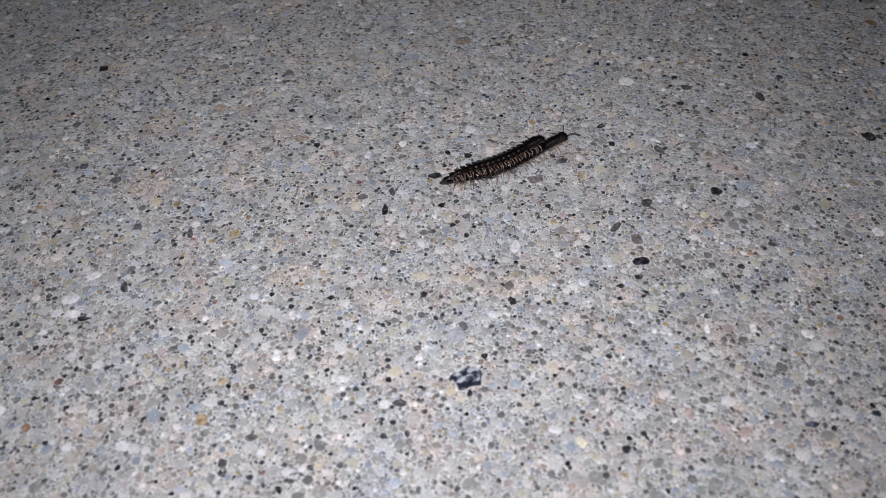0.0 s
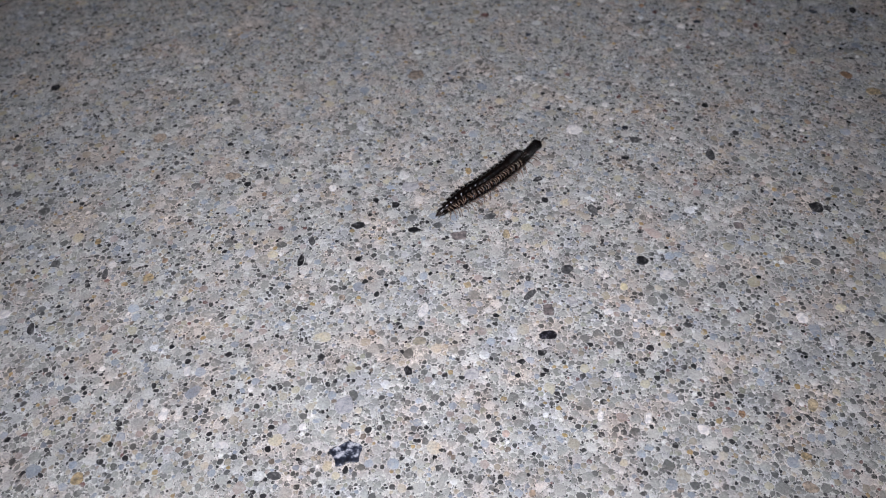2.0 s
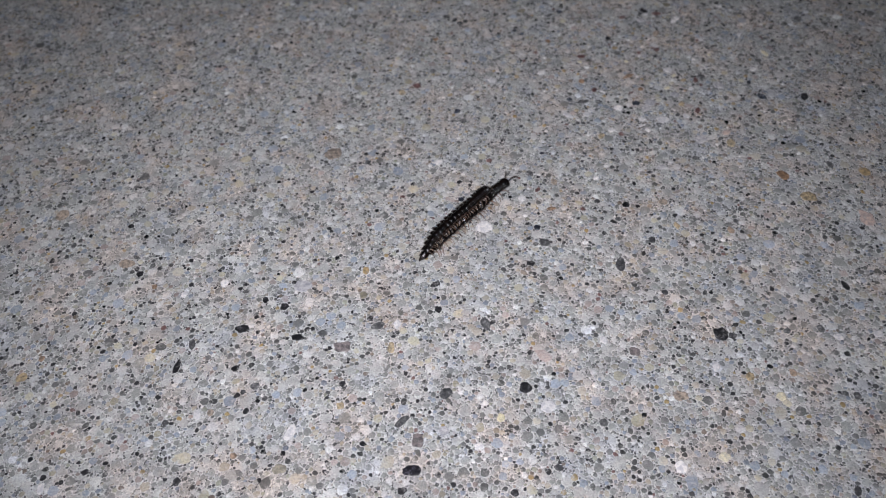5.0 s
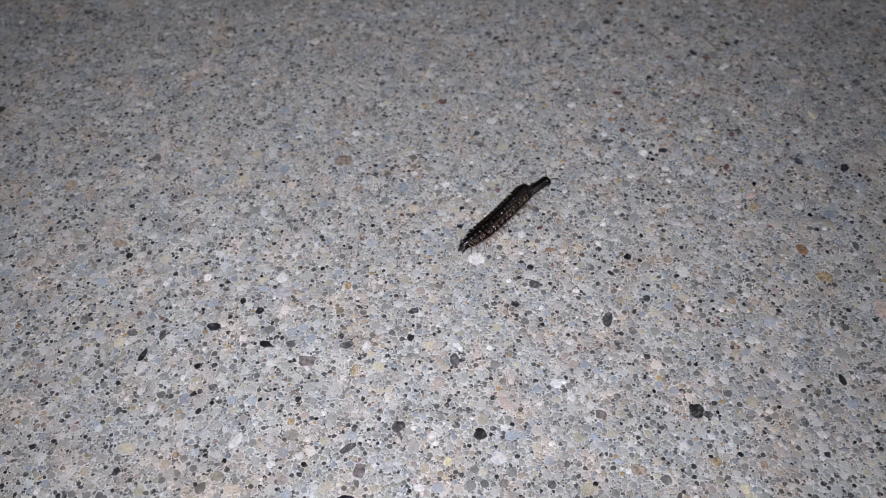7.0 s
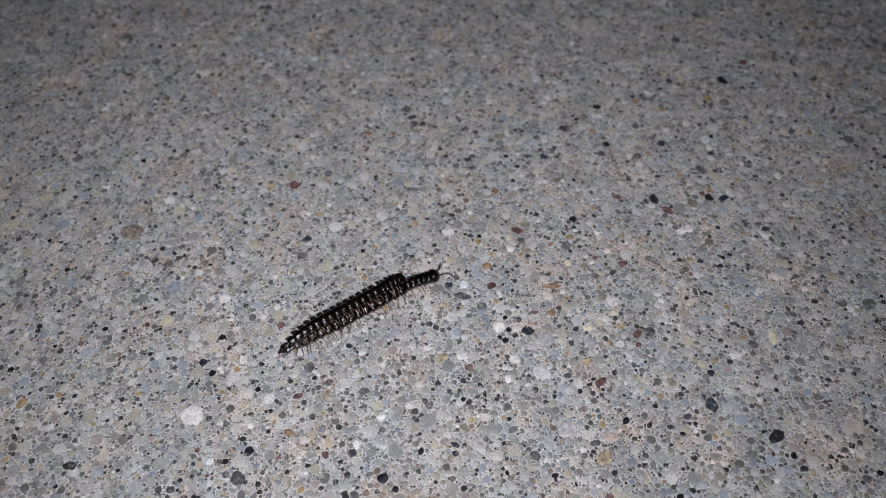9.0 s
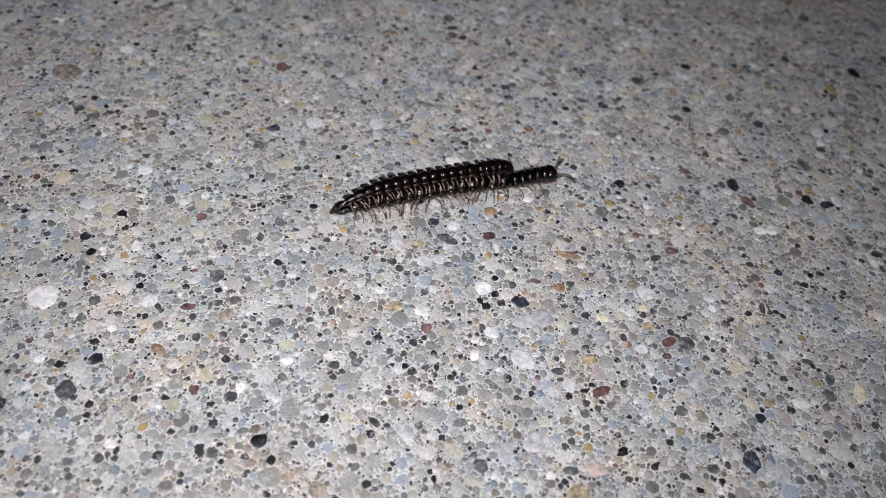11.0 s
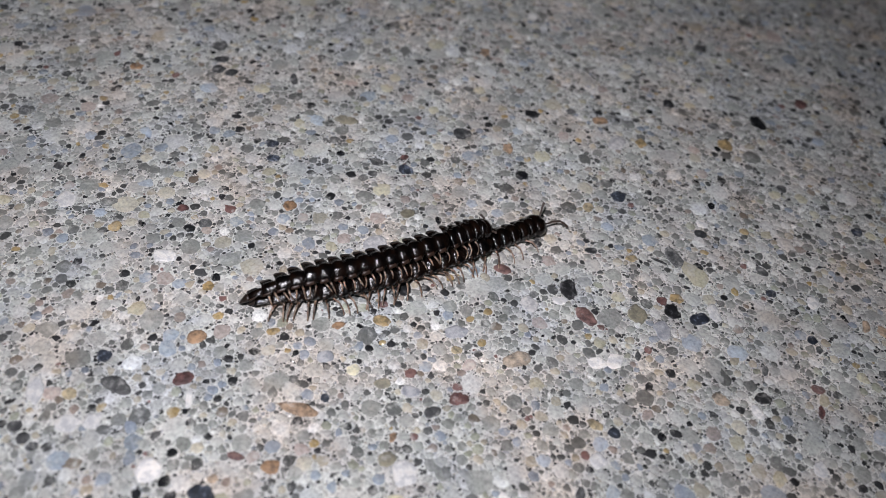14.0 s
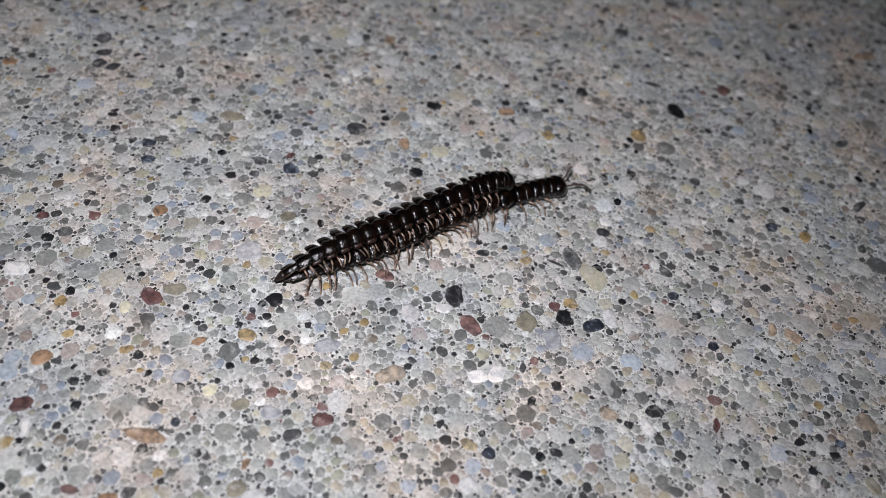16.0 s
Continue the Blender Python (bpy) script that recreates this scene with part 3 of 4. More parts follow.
PEBBLE_LABEL = {
    "black": "worn black stone", "blue": "worn blue-black stone", "slate": "dark grey slate chip", "pale": "pale grey stone", "marbled": "dark blue stone marbled with white",
    "ochre": "ochre yellow stone", "rust": "rust brown stone", "tan": "tan stone", "red": "dark red stone", "mauve": "square mauve-grey stone", "white": "white quartz stone", "block": "blocky black stone with pale streaks",
    "olive": "olive grey stone", "yellow": "cream yellow stone", "pink": "pinkish stone"}


def build_pebbles():
    rng = random.Random(5)
    shapes = {kind: [pebble_mesh("pebble", PEBBLE[kind], rng, kind in ("block", "mauve")) for _ in range(9)] for kind in PEBBLE}
    for kind, x, y, long, wide, turn in STONES:
        ob = new("pebble", rng.choice(shapes[kind]))
        ob.parent = ground
        ob.location = (x * MM, y * MM, 0.0)
        ob.rotation_euler = (0, 0, radians(turn) + (math.pi if rng.random() < 0.5 else 0))
        ob.scale = (long, wide, min(long, 1.8))
        tagged(ob, PEBBLE_LABEL[kind])


WIDE = [(-128, 75), (-104, -96), (10, -96), (66, -34), (82, 0), (93, 60), (74, 102), (45, 128), (18, 124), (-62, 82)]
CLOSE = [(-60, 11), (5, -28), (62, 26), (68, 62), (44, 126), (22, 122)]


def inside(x, y, outline):
    hit = np.zeros(len(x), bool)
    for (ax, ay), (bx, by) in zip(outline, outline[1:] + outline[:1]):
        cross = (ay > y) != (by > y)
        hit ^= cross & (x < (bx - ax) * (y - ay) / (by - ay + 1e-9) + ax)
    return hit


def build_sand():
    """Sand grains packed between the stones, the largest first, each a low uneven cap."""
    rng = np.random.default_rng(3)
    x0, y0, step = -135.0, -100.0, 0.075
    full = np.zeros((3200, 3200), bool)

    def disc(r):
        k = int(math.ceil(r / step))
        g = np.arange(-k, k + 1)
        return k, (g[:, None] ** 2 + g[None] ** 2) * step * step <= r * r

    stones_round = []  # each stone as three discs along its length
    for _, x, y, long, wide, turn in STONES:
        reach = max(long - wide, 0) / 2
        for w in (-1, 0, 1):
            stones_round.append((x + w * reach * math.cos(radians(turn)), y + w * reach * math.sin(radians(turn)), min(long, wide) * 0.48))
    for x, y, r in stones_round:
        k, d = disc(r)
        i, j = int((y - y0) / step), int((x - x0) / step)
        if 40 < i < 3150 and 40 < j < 3150:
            full[i - k:i + k + 1, j - k:j + k + 1] |= d
    kept = {"pale": [], "medium": [], "fine": []}
    for r, dense, close_only in ((0.95, 0.01, 0), (0.80, 0.02, 0), (0.68, 0.045, 0), (0.57, 0.09, 0), (0.48, 0.2, 0), (0.41, 0.38, 0), (0.35, 0.7, 0), (0.30, 1.3, 0), (0.26, 2.2, 0), (0.22, 4.5, 0), (0.185, 7.5, 0), (0.155, 9.0, 0), (0.125, 9.0, 0), (0.105, 12.0, 1)):
        box = (-62, 70, -30, 128) if close_only else (-130, 96, -98, 128)
        n = int((box[1] - box[0]) * (box[3] - box[2]) * dense)
        x, y = rng.uniform(box[0], box[1], n), rng.uniform(box[2], box[3], n)
        ok = inside(x, y, CLOSE if close_only else WIDE)
        ok &= ~full[((y - y0) / step).astype(int), ((x - x0) / step).astype(int)]
        k, d = disc(r)
        for px, py in zip(x[ok], y[ok]):
            i, j = int((py - y0) / step), int((px - x0) / step)
            if not (full[i - k:i + k + 1, j - k:j + k + 1] & d).any():
                full[i - k:i + k + 1, j - k:j + k + 1] |= d
                kept["pale" if r > 0.45 else "medium" if r > 0.2 else "fine"].append((px, py, r))
    every = np.array(stones_round + kept["pale"] + kept["medium"] + kept["fine"])
    tree = kdtree.KDTree(len(every))
    for i, (x, y, r) in enumerate(every):
        tree.insert((x, y, 0), i)
    tree.balance()
    near = np.array([[i for _, i, _ in tree.find_n((x, y, 0), 10)][1:] for x, y, _ in every])
    first = len(stones_round)
    for name, mat, label in (("pale", PALE, "worn pale grey and beige sand grains"), ("medium", COARSE, "worn grey, tan and dark sand grains"), ("fine", FINE, "fine pale grey sand grains")):
        g = np.array(kept[name])
        around = every[near[first:first + len(g)]]
        first += len(g)
        n, sides = len(g), {"pale": 14, "medium": 11, "fine": 7}[name]
        a = (np.arange(sides) * 2 * np.pi / sides)[None] + rng.uniform(0, 6.28, (n, 1)) + rng.uniform(-0.22, 0.22, (n, sides))
        # each grain grows towards its neighbours until a thin seam of cement is left, and is worn round
        away = around[:, :, :2] - g[:, None, :2]
        gap = np.hypot(away[..., 0], away[..., 1]) + 1e-6
        half = (g[:, 2:3] + gap - around[:, :, 2]) / 2
        facing = (away[..., 0, None] * np.cos(a)[:, None] + away[..., 1, None] * np.sin(a)[:, None]) / gap[..., None]
        reach = np.where(facing > 0.15, half[..., None] / np.maximum(facing, 0.15), 9.0).min(1) - rng.uniform(-0.01, 0.035, (n, 1))
        long = 1 + rng.uniform(0, 0.40, (n, 1)) * np.cos(2 * (a - rng.uniform(0, 3.14, (n, 1)))) + rng.uniform(0, 0.22, (n, 1)) * np.cos(3 * (a - rng.uniform(0, 2.1, (n, 1))))
        rad = np.minimum(reach, g[:, 2:3] * rng.uniform(1.25, 2.6, (n, 1)) * long)
        worn = rng.uniform(0.0, 0.5, (n, 1))
        for _ in range(2 if sides > 7 else 1):
            rad += worn * (0.25 * (np.roll(rad, 1, 1) + np.roll(rad, -1, 1)) - 0.5 * rad)
        rad = np.clip(rad * rng.uniform(0.86, 1.15, (n, sides)), g[:, 2:3] * 0.55, reach + 0.03)
        lean = rng.normal(0, 0.10, (n, 2, 1)) * np.minimum(1.0, 0.22 / g[:, 2])[:, None, None]
        lift = rng.uniform(0.02, 0.06, (n, 1))
        rings = ((1.0, None), (0.80, 0.72)) if name != "fine" else ((1.0, None),)
        count = sides * len(rings) + 1
        verts = np.zeros((n, count, 3))
        for k, (shrink, z) in enumerate(rings):
            cut = slice(k * sides, (k + 1) * sides)
            wx, wy = rad * np.cos(a) * shrink, rad * np.sin(a) * shrink
            verts[:, cut, 0], verts[:, cut, 1] = g[:, :1] + wx, g[:, 1:2] + wy
            verts[:, cut, 2] = (-0.015 if z is None else z * lift) + lean[:, 0] * wx + lean[:, 1] * wy
        verts[:, -1] = np.concatenate([g[:, :2], lift], 1)
        base = (np.arange(n) * count)[:, None, None]
        i = np.arange(sides)
        j = (i + 1) % sides
        loops, sizes = [], []
        for k in range(len(rings) - 1):
            o = k * sides
            loops.append((base + np.stack([i + o, j + o, j + o + sides, i + o + sides], -1)[None]).ravel())
            sizes.append(np.full(n * sides, 4))
        o = (len(rings) - 1) * sides
        loops.append((base + np.stack([i + o, j + o, np.full(sides, count - 1)], -1)[None]).ravel())
        sizes.append(np.full(n * sides, 3))
        loops, sizes = np.concatenate(loops), np.concatenate(sizes)
        starts = np.cumsum(sizes) - sizes
        me = bpy.data.meshes.new(name + "_sand")
        me.vertices.add(n * count)
        me.vertices.foreach_set("co", (verts * MM).ravel())
        me.loops.add(len(loops))
        me.loops.foreach_set("vertex_index", loops.astype(np.int32))
        me.polygons.add(len(starts))
        me.polygons.foreach_set("loop_start", starts.astype(np.int32))
        me.update(calc_edges=True)
        me.validate()
        me.materials.append(mat)
        me.polygons.foreach_set("use_smooth", [name != "fine"] * len(me.polygons))
        ob = new(name + "_sand", me)
        ob.parent = ground
        tagged(ob, label, kind="stuff")


# ---- the two millipedes ----
def ring_mesh(pitch, width, height, keel, waist=0.0, name="body_ring"):
    """One body ring: a narrow collar in front, a swollen back half, and a flat keel with a pointed hind corner on either side."""
    bm, n = bmesh.new(), 40
    rings = []
    for x, s, k in ((0.70, 0.72, 0), (0.56, 0.84, 0), (0.46, 0.89, 0.0), (0.40, 0.925, 0.10), (0.33, 0.962, 0.26), (0.20, 1.008, 0.58), (0.04, 1.038, 0.83), (-0.12, 1.045, 0.95), (-0.26, 1.028, 1.0), (-0.37, 0.985, 1.0), (-0.46, 0.925, 0.90), (-0.52, 0.83, 0.2), (-0.48, 0.68, 0)):
        s += waist * (1.0 - s)
        ring = []
        for i in range(n):
            a = 2 * math.pi * i / n
            side = math.exp(-((math.sin(a) - 0.33) / 0.15) ** 2)
            reach = 1 + keel / width * k * side
            lump = 1 + 0.04 * k * math.exp(-((abs(math.cos(a)) - 0.5) / 0.2) ** 2) * (math.sin(a) > 0)
            y, z = width * s * math.cos(a) * reach, height * s * math.sin(a) * lump
            z += 0.04 * keel * k * side
            ring.append(Vector(((x - 0.22 * k * side * (x < 0)) * pitch, y, z)) * MM)
        rings.append(ring)
    loft(bm, rings)
    me = mesh_of(name, bm, SHELL)
    me.materials.append(KEEL)
    for face in me.polygons:  # the keels' brown rims
        face.material_index = int(abs(face.center.y) > (width + 0.55 * keel) * MM)
    return me


def head_mesh(size):
    bm = bmesh.new()
    bmesh.ops.create_uvsphere(bm, u_segments=20, v_segments=12, radius=1)
    for v in bm.verts:
        x, y, z = v.co
        brow = 0.10 * math.exp(-((x - 0.5) ** 2 + (abs(y) - 0.4) ** 2) / 0.08)
        v.co = Vector((0.68 * x, 0.80 * y * (1 - 0.14 * x), (0.62 + brow) * z - 0.16 * max(x, 0))) * size * MM
    return mesh_of("head", bm, SHELL)


def tail_mesh(size):
    bm, n = bmesh.new(), 20
    loft(bm, [[Vector((x, w * math.cos(2 * math.pi * i / n), h * math.sin(2 * math.pi * i / n) - d)) * size * MM for i in range(n)]
              for x, w, h, d in ((0.75, 0.50, 0.42, 0), (0.45, 0.58, 0.46, 0), (0.1, 0.50, 0.40, 0.02), (-0.30, 0.36, 0.29, 0.06), (-0.62, 0.24, 0.20, 0.10), (-0.86, 0.13, 0.12, 0.13), (-0.98, 0.04, 0.04, 0.14))])
    return mesh_of("tail_tip", bm, TAIL_SKIN)


def leg_mesh(spots, stout=1.0):
    """A jointed leg with a swelling at each joint, from its root outwards."""
    bm = bmesh.new()
    pts, radii = [], []
    for k, (a, b) in enumerate(zip(spots, spots[1:])):
        thick = 0.078 - 0.012 * k
        for w, r in ((0.0, 0.85), (0.35, 0.92), (0.85, 1.08)):
            pts.append(Vector(a).lerp(Vector(b), w) * MM)
            radii.append(thick * stout * r * MM)
    pts.append(Vector(spots[-1]) * MM)
    radii.append(0.02 * MM)
    tube(bm, pts, radii)
    return mesh_of("leg", bm, LEG)


def feeler_mesh(spots):
    bm = bmesh.new()
    pts, radii = [], []
    for k, (a, b) in enumerate(zip(spots, spots[1:])):
        for w, r in ((0.0, 0.75), (0.4, 0.95), (0.9, 1.15)):
            pts.append(Vector(a).lerp(Vector(b), w) * MM)
            radii.append((0.075 + 0.008 * k) * r * MM)
    pts.append(Vector(spots[-1]) * MM)
    radii.append(0.04 * MM)
    tube(bm, pts, radii)
    return mesh_of("antenna", bm, FEELER)


def child(name, me, parent, at=(0, 0, 0), label=""):
    ob = new(name, me)
    ob.parent = parent
    ob.location = Vector(at) * MM
    return tagged(ob, label)


# distance of each ring's middle behind the head's front, and its share of the full girth
def ring_plan(first, pitch, count, slim, crowded):
    """The foremost rings are crowded together: (place, girth, pitch) of each."""
    out, at = [], first
    for k in range(count):
        step = pitch * (crowded if k < 5 else 1.0)
        girth = slim[k] if k < len(slim) else 1.0
        left = count - 1 - k
        girth *= (0.42, 0.62, 0.78, 0.88, 0.94, 0.98)[left] if left < 6 else 1.0
        out.append((at, girth, step))
        at += step if k != 4 else pitch
    return out


def build_millipede(plan, length, girth, keel, root, foot, name_label, clasping):
    thing = new("millipede")
    tagged(thing, name_label, "millipede", "mating millipede pair")
    moving, legs = [], []
    head = child("head", head_mesh(girth * (1.25 if clasping else 1.22)), thing)
    moving.append((head, 0.62 * girth))
    for side in (1, -1):
        if clasping:
            spots = [(0, 0, 0), (0.15, 0.30 * side, 0.12), (0.05, 0.62 * side, 0.30), (-0.25, 0.8 * side, 0.42)]
        elif side > 0:
            spots = [(0, 0, 0), (0.25, 0.12, 0.10), (0.50, 0.30, 0.40), (0.62, 0.45, 0.80), (0.80, 0.55, 1.15)]
        else:
            spots = [(0, 0, 0), (0.35, -0.10, 0.04), (0.95, -0.22, 0.10), (1.50, -0.42, 0.02), (1.85, -0.70, -0.25), (2.0, -0.95, -0.45)]
        ob = child("antenna", feeler_mesh(spots), head, (0.42 * girth, 0.30 * side * girth, 0.12), "thin dark jointed antenna")
        legs.append(("feeler", ob, 0, side))
    for k, (d, share, pitch) in enumerate(plan):
        me = ring_mesh(pitch, 0.80 * girth * share, 0.72 * girth * share * (0.88 if k > len(plan) - 5 else 1.0), keel * girth * share * (0.35 if k < 2 else 0.6 if k < 4 else 1), 0.35 if k < 5 else 0.0)
        ring = child("body_ring", me, thing)
        moving.append((ring, d))
        if k == 0 or k == len(plan) - 1:
            continue
        for back in ((0.0,) if k < 5 else (0.22, -0.24)):
            for side in (1, -1):
                s = side * (0.55 + 0.45 * share)
                spots = [(x, y * s, z) for x, y, z in foot]
                ob = child("leg", leg_mesh(spots, 1.05 if clasping else 1.32), ring, (back * pitch, root[0] * s, root[1] * share), "pale translucent brown jointed leg")
                legs.append(("leg", ob, d - back * pitch, side))
                if clasping:
                    ob.rotation_euler = (radians(random.uniform(-10, 10)), radians(random.uniform(-24, 24)), radians(random.uniform(-8, 26) * -side))
    tip = child("tail_tip", tail_mesh(girth * (0.45 if not clasping else 0.66)), thing)
    moving.append((tip, length - 0.55 * girth))
    return thing, moving, legs


LOWER_PLAN = ring_plan(1.30, 1.13, 21, (1.02, 1.03, 1.01, 0.99, 0.98), 0.66)
UPPER_PLAN = ring_plan(0.95, 0.985, 20, (1.10, 1.22, 1.20, 1.12, 1.06), 0.64)
lower, lower_rings, lower_legs = build_millipede(
    LOWER_PLAN, 23.6, 1.03, 0.34, (0.40, -0.52), [(0, 0, 0), (0, 0.40, 0.02), (0.02, 0.86, 0.12), (0, 1.32, -0.22), (-0.02, 1.55, -0.66)],
    "glossy dark brown millipede walking on the concrete beneath another", False)
upper, upper_rings, _ = build_millipede(
    UPPER_PLAN, 19.5, 0.89, 0.58, (0.42, -0.45), [(0, 0, 0), (0, 0.40, -0.05), (0.0, 0.64, -0.20), (0.0, 0.76, -0.52), (0.0, 0.70, -1.0)],
    "glossy black millipede riding and clasping the one beneath", True)

cam.data.dof.use_dof = True
focus_point = new("focus_point")
cam.data.dof.focus_object = focus_point
cam.data.dof.aperture_fstop = 36.0


# ---- the carried light ----
def build_torch():
    torch = new("torch")
    tagged(torch, "small white torch light carried beside the camera", "torch")
    bm = bmesh.new()
    bmesh.ops.create_circle(bm, cap_ends=True, segments=20, radius=2.0 * MM)
    for v in bm.verts:
        v.co.z -= 0.4 * MM
    part("glowing_lens", bm, glow_material(TORCH_STRENGTH), torch, "bright white torch lens")
    # an unseen hood, added so that the light falls off towards the sides
    bm = bmesh.new()
    loft(bm, [[Vector((r * math.cos(math.pi * i / 12), r * math.sin(math.pi * i / 12), z)) * MM for i in range(24)] for r, z in ((2.5, 0.0), (2.5, -TORCH_HOOD), (3.1, -TORCH_HOOD), (3.1, 3.0), (2.6, 3.6))])
    part("beam_hood", bm, plain_material("black_plastic", (0.02, 0.02, 0.02), 0.5), torch, "unseen black hood that narrows the torch beam")
    return torch


torch = build_torch()


def build_litter():
    """A black splinter and a curl of dry stalk that lie on the concrete."""
    bm = bmesh.new()
    tube(bm, [Vector(p) * MM for p in ((-0.66, 0, 0.05), (-0.3, 0.03, 0.09), (0.2, 0.0, 0.10), (0.66, -0.02, 0.06))], [r * MM for r in (0.03, 0.12, 0.11, 0.03)], 5)
    splinter = new("splinter", mesh_of("splinter", bm, PEBBLE["black"], False))
    splinter.matrix_basis = pose(36.5 * MM, 60.85 * MM, 0, 0, 0, 18)
    tagged(splinter, "thin black splinter lying on the concrete", "splinter")
    bm = bmesh.new()
    tube(bm, [Vector(p) * MM for p in ((-3.0, -1.8, 0.1), (-1.6, -0.2, 0.5), (0.0, 0.8, 0.8), (1.6, -0.1, 0.7), (2.8, -1.6, 0.4), (3.4, -3.0, 0.15))], [r * MM for r in (0.08, 0.20, 0.26, 0.28, 0.24, 0.10)], 6)
    tube(bm, [Vector(p) * MM for p in ((-1.8, 1.0, 0.2), (-0.4, 1.8, 0.9), (1.4, 1.7, 0.9), (2.6, 0.9, 0.3))], [r * MM for r in (0.15, 0.75, 0.8, 0.2)], 7)
    stalk = new("dry_stalk", mesh_of("dry_stalk", bm, FEELER))
    stalk.matrix_basis = pose(63.3 * MM, 91.8 * MM, 0, 0, 0, 20)
    tagged(stalk, "curled dark brown dry stalk on the concrete", "stalk")


build_litter()

# ---- how they go ----
TRAIL = [(-52.2, -30.5), (-42.3, -29.0), (-32.5, -27.2), (-23.7, -22.2), (-16.0, -15.8), (-9.7, -8.2), (-3.1, -1.0), (2.0, 7.4), (6.6, 16.1), (10.9, 25.1), (15.9, 33.8), (21.8, 42.0), (26.0, 51.1), (28.8, 60.7), (33.2, 69.6)]  # every 10 mm along the way
PACE = [4.8, 17.6, 30.8, 41.9, 53.9, 68.4, 83.0, 95.4, 107.2]  # way gone by the head, every 2 s
TAIL = [
    (0, -41.2, -28.0), (0.5, -38.3, -29.0), (1, -35.9, -28.6), (1.5, -32.5, -27.7), (2, -29.3, -25.2), (2.5, -26.1, -24.1),
    (3, -23.2, -21.7), (3.5, -20.4, -19.5), (4, -18.9, -17.6), (4.2, -17.9, -16.7), (6.3, -9.1, -8.4), (6.5, -9.0, -6.9),
    (7, -6.8, -5.7), (7.5, -4.7, -3.2), (8.2, -2.3, 0.9), (10.3, 4.8, 13.2), (10.5, 5.5, 14.3), (11, 6.6, 18.3),
    (11.5, 8.4, 20.9), (12, 10.8, 24.0), (12.5, 11.8, 27.5), (13, 14.0, 29.7), (13.5, 15.5, 32.3), (14, 17.3, 34.2),
    (14.5, 19.0, 36.7), (15, 21.0, 38.9), (15.5, 22.8, 42.0), (16, 23.4, 44.7)]
NECK = [
    (0, -23.7, -22.4), (0.5, -20.7, -20.1), (1, -18.9, -19.1), (1.5, -16.8, -16.7), (2, -14.6, -14.0), (2.5, -12.6, -10.9),
    (3, -11.3, -8.2), (3.5, -8.6, -6.0), (4, -6.8, -3.6), (4.2, -5.8, -3.4), (6.3, 0.7, 6.1), (6.5, 1.4, 7.7),
    (7, 2.7, 8.4), (7.5, 4.3, 12.0), (8.2, 7.0, 16.2), (10.3, 12.4, 30.6), (10.5, 13.1, 31.7), (11, 15.7, 34.7),
    (11.5, 16.9, 38.1), (12, 19.2, 41.3), (12.5, 22.5, 43.0), (13, 23.2, 46.3), (13.5, 24.7, 49.1), (14, 25.6, 51.3),
    (14.5, 26.4, 54.0), (15, 26.9, 57.2), (15.5, 28.5, 60.5), (16, 29.8, 63.1)]
HEAD = [
    (0, -19.0, -20.2), (0.5, -16.6, -16.5), (1, -14.6, -15.9), (1.5, -13.1, -13.9), (2, -10.7, -9.9), (2.5, -8.5, -7.4),
    (3, -7.5, -4.1), (3.5, -4.3, -2.6), (4, -1.7, -0.9), (4.2, -1.5, -0.5), (6.3, 3.6, 9.9), (6.5, 5.3, 12.1),
    (7, 6.4, 12.4), (7.5, 6.9, 16.4), (8.2, 10.2, 20.0), (10.3, 16.1, 34.5), (10.5, 17.2, 36.0), (11, 18.8, 39.3),
    (11.5, 20.2, 42.3), (12, 24.4, 43.9), (12.5, 25.2, 47.5), (13, 25.9, 50.9), (13.5, 28.4, 52.8), (14, 27.7, 56.5),
    (14.5, 27.5, 59.1), (15, 29.9, 61.6), (15.5, 30.7, 65.2), (16, 32.5, 67.4)]


def on_trail(s):
    u = min(max((s + 30) / 10, 0.0), len(TRAIL) - 1.001)
    i = int(u)
    w = u - i
    p = [Vector(TRAIL[min(max(i + k, 0), len(TRAIL) - 1)]) for k in (-1, 0, 1, 2)]
    return 0.5 * (2 * p[1] + (p[2] - p[0]) * w + (2 * p[0] - 5 * p[1] + 4 * p[2] - p[3]) * w ** 2 + (3 * p[1] - p[0] - 3 * p[2] + p[3]) * w ** 3)


def gone(t):
    return float(np.interp(t, np.arange(len(PACE)) * 2.0, PACE))


def bend(rows, t, behind):
    """How far a mark on the body strays from the trail at t."""
    ts = [r[0] for r in rows]
    off = [Vector(r[1:]) - on_trail(gone(r[0]) - behind) for r in rows]
    return Vector((float(np.interp(t, ts, [o.x for o in off])), float(np.interp(t, ts, [o.y for o in off]))))


NECK_LEAN = 0.45  # the rider's front lies a little to the left of the walker's middle


def body_at(t):
    """A function of the distance behind the head's front, giving the middle line's place in millimetres."""
    at = gone(t)
    tail, neck, head = bend(TAIL, t, 24.0), bend(NECK, t, 5.0), bend(HEAD, t, 0.0)
    way = on_trail(at - 4) - on_trail(at - 6)
    neck = neck - Vector((-way.y, way.x)).normalized() * NECK_LEAN

    def line(d):
        if d > 5:
            w = min((d - 5) / 19, 1.25)
            off = neck.lerp(tail, w)
        else:
            w = d / 5
            w = w * w * (3 - 2 * w) if d > 0 else 0
            off = head.lerp(neck, w)
        return on_trail(at - d) + off
    return line


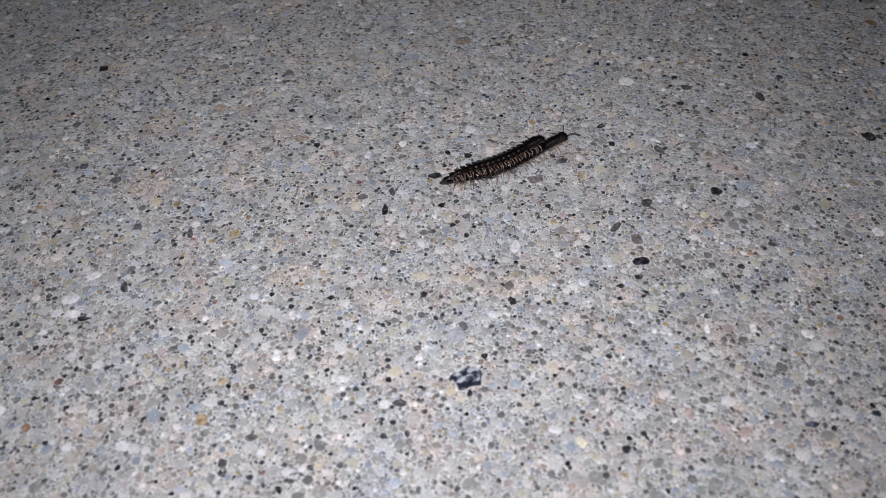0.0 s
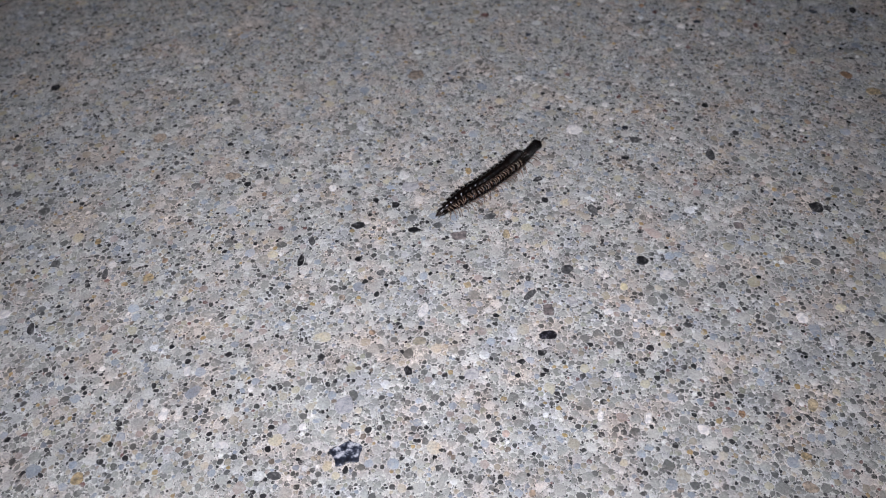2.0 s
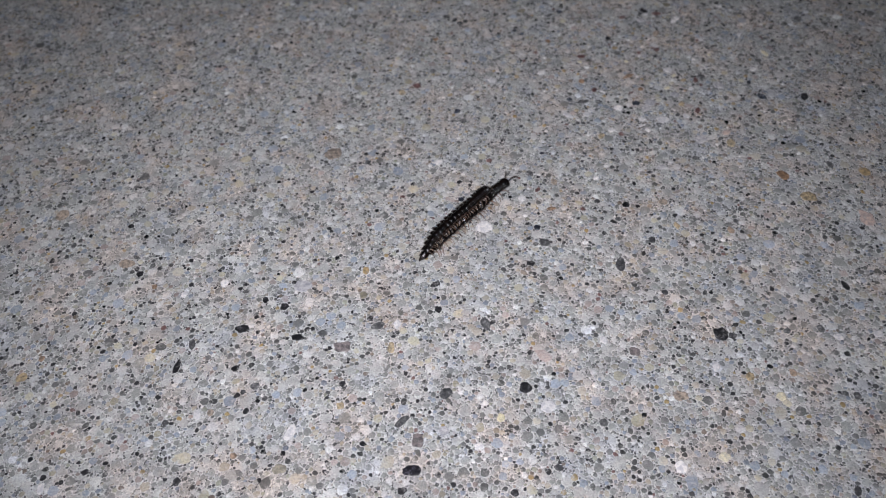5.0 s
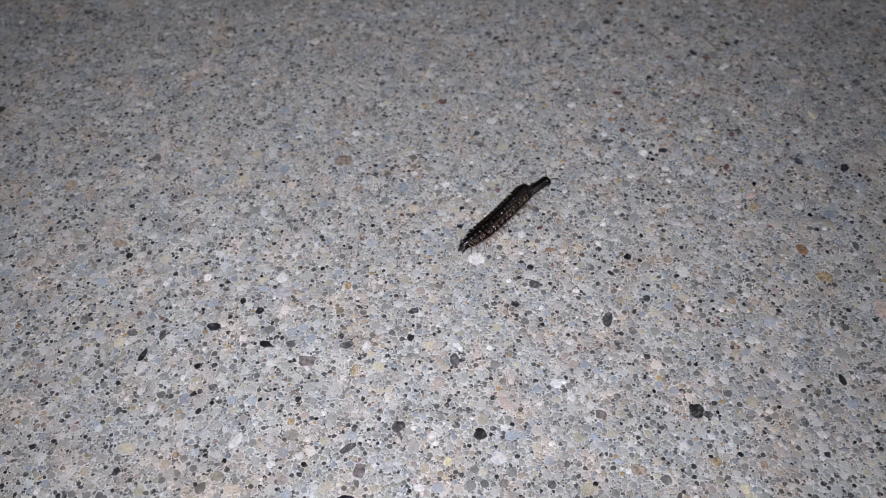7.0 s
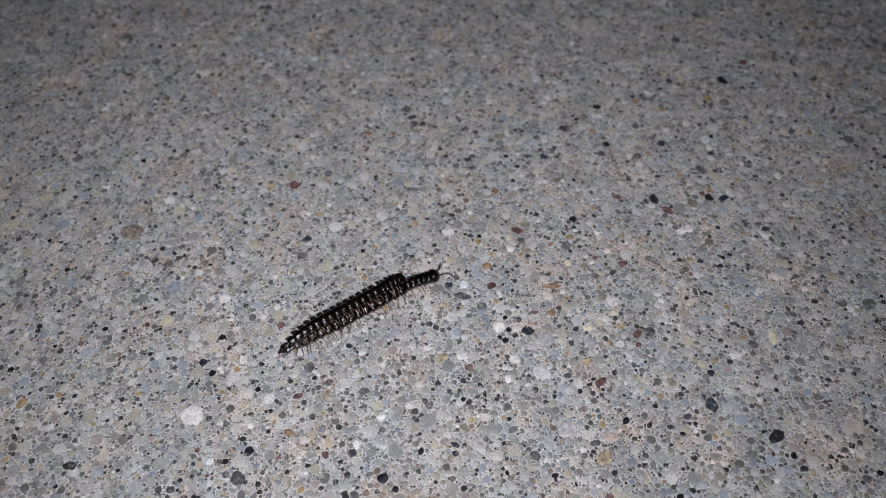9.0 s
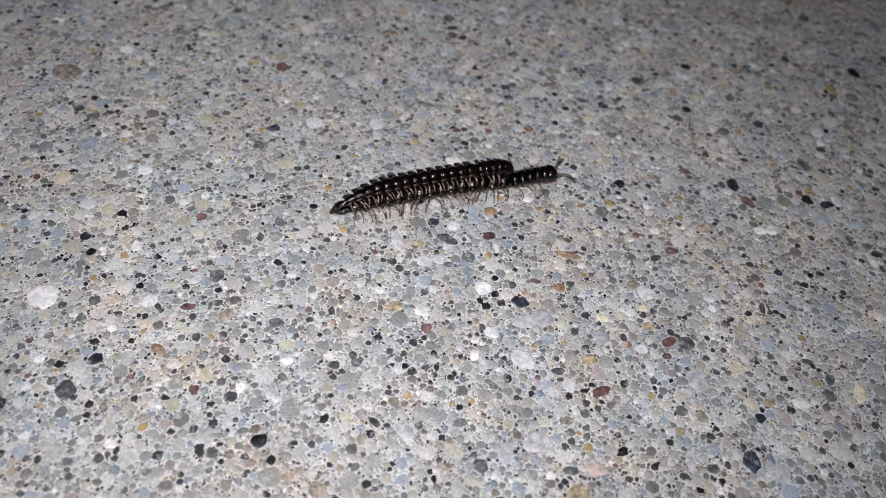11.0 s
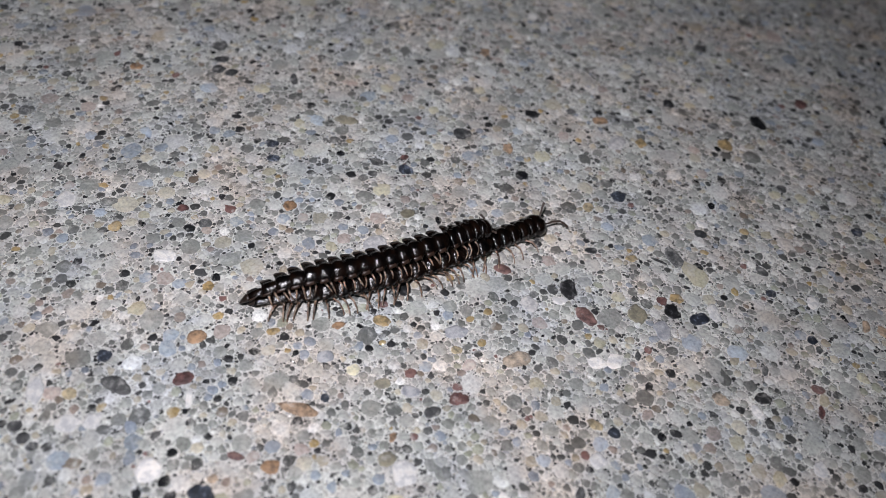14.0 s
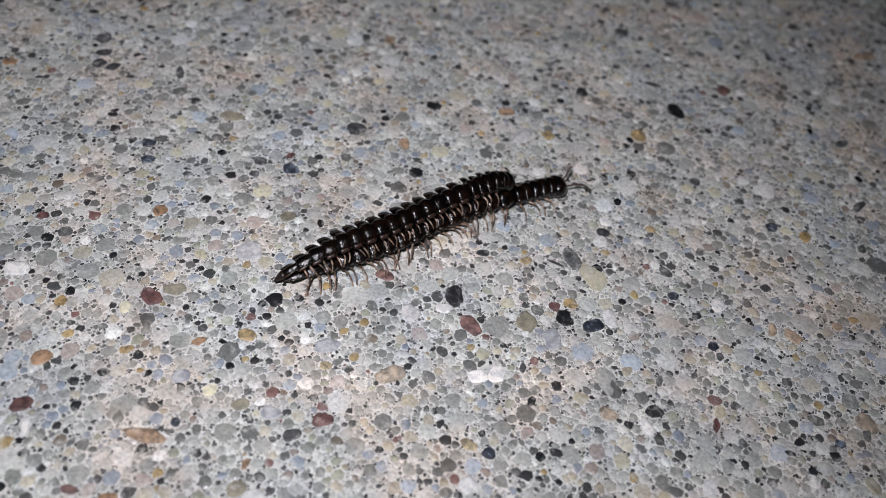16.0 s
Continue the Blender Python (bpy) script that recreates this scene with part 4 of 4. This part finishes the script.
def spot(line, d, side, z, pitch=0.0):
    a, b = line(d + 0.5), line(d - 0.5)
    way = (b - a).normalized()
    p = line(d)
    yaw = math.degrees(math.atan2(way.y, way.x))
    return pose((p.x - way.y * side) * MM, (p.y + way.x * side) * MM, z * MM, 0, pitch, yaw)


def motions():
    times = sorted({r[0] for r in TAIL} | {4.8, 5.4, 8.0, 8.8, 9.5})
    lines = {t: body_at(t) for t in times}
    base = {t: spot(lines[t], 12.0, 0, 0) for t in times}
    for thing, rings, start in ((lower, lower_rings, 0.0), (upper, upper_rings, 4.6)):
        walk(thing, [(t, base[t]) for t in times])
        for ob, d in rings:
            if thing is lower:
                z = float(np.interp(d, [0, 2, 5, 19, 22, 24], [1.0, 1.12, 1.2, 1.18, 0.90, 0.45]))
                side, pitch = 0.0, float(np.interp(d, [0, 3, 19, 22, 24], [4, 0, 0, -5, -6]))
            else:
                z = float(np.interp(d, [0, 1.2, 2.5, 14.5, 16.6, 18.0, 19.3], [2.30, 2.80, 2.80, 2.5, 2.10, 1.60, 0.85]))
                side, pitch = float(np.interp(d, [0, 13, 18.5], [0.42, 0.42, 0.12])), float(np.interp(d, [0, 1.2, 2.6, 14, 16, 17.5, 19.3], [38, 16, 0, 0, -10, -22, -34]))
            walk(ob, [(t, base[t].inverted() @ spot(lines[t], start + d, side, z, pitch)) for t in times])
    steps = [k * 0.1 for k in range(161)]
    for kind, ob, d, side in lower_legs:
        at = ob.location.copy()
        splay, late = random.uniform(-20, 20), random.uniform(-0.5, 0.5)
        rows = []
        for t in steps:
            if kind == "leg":
                phase = 2 * math.pi * (t / 0.7 + d / 7.5) + late
                rows.append((t, Matrix.Translation(at) @ pose(0, 0, 0, 9 * side * max(0, math.cos(phase)), 0, splay + 24 * math.sin(phase))))
            else:
                rows.append((t, Matrix.Translation(at) @ pose(0, 0, 0, 0, 10 * math.sin(2.3 * t + side), 14 * math.sin(1.7 * t + 2 * side))))
        walk(ob, rows)
    walk(torch, [(t, look(eye, target, roll) @ TORCH) for t, eye, target, roll in PATH])
    far = [(t, look(eye, target, roll) @ pose(0, 0, -float(np.interp(t, *zip(*FOCUS))))) for t, eye, target, roll in PATH]
    walk(focus_point, far)


build_pebbles()
build_sand()
motions()
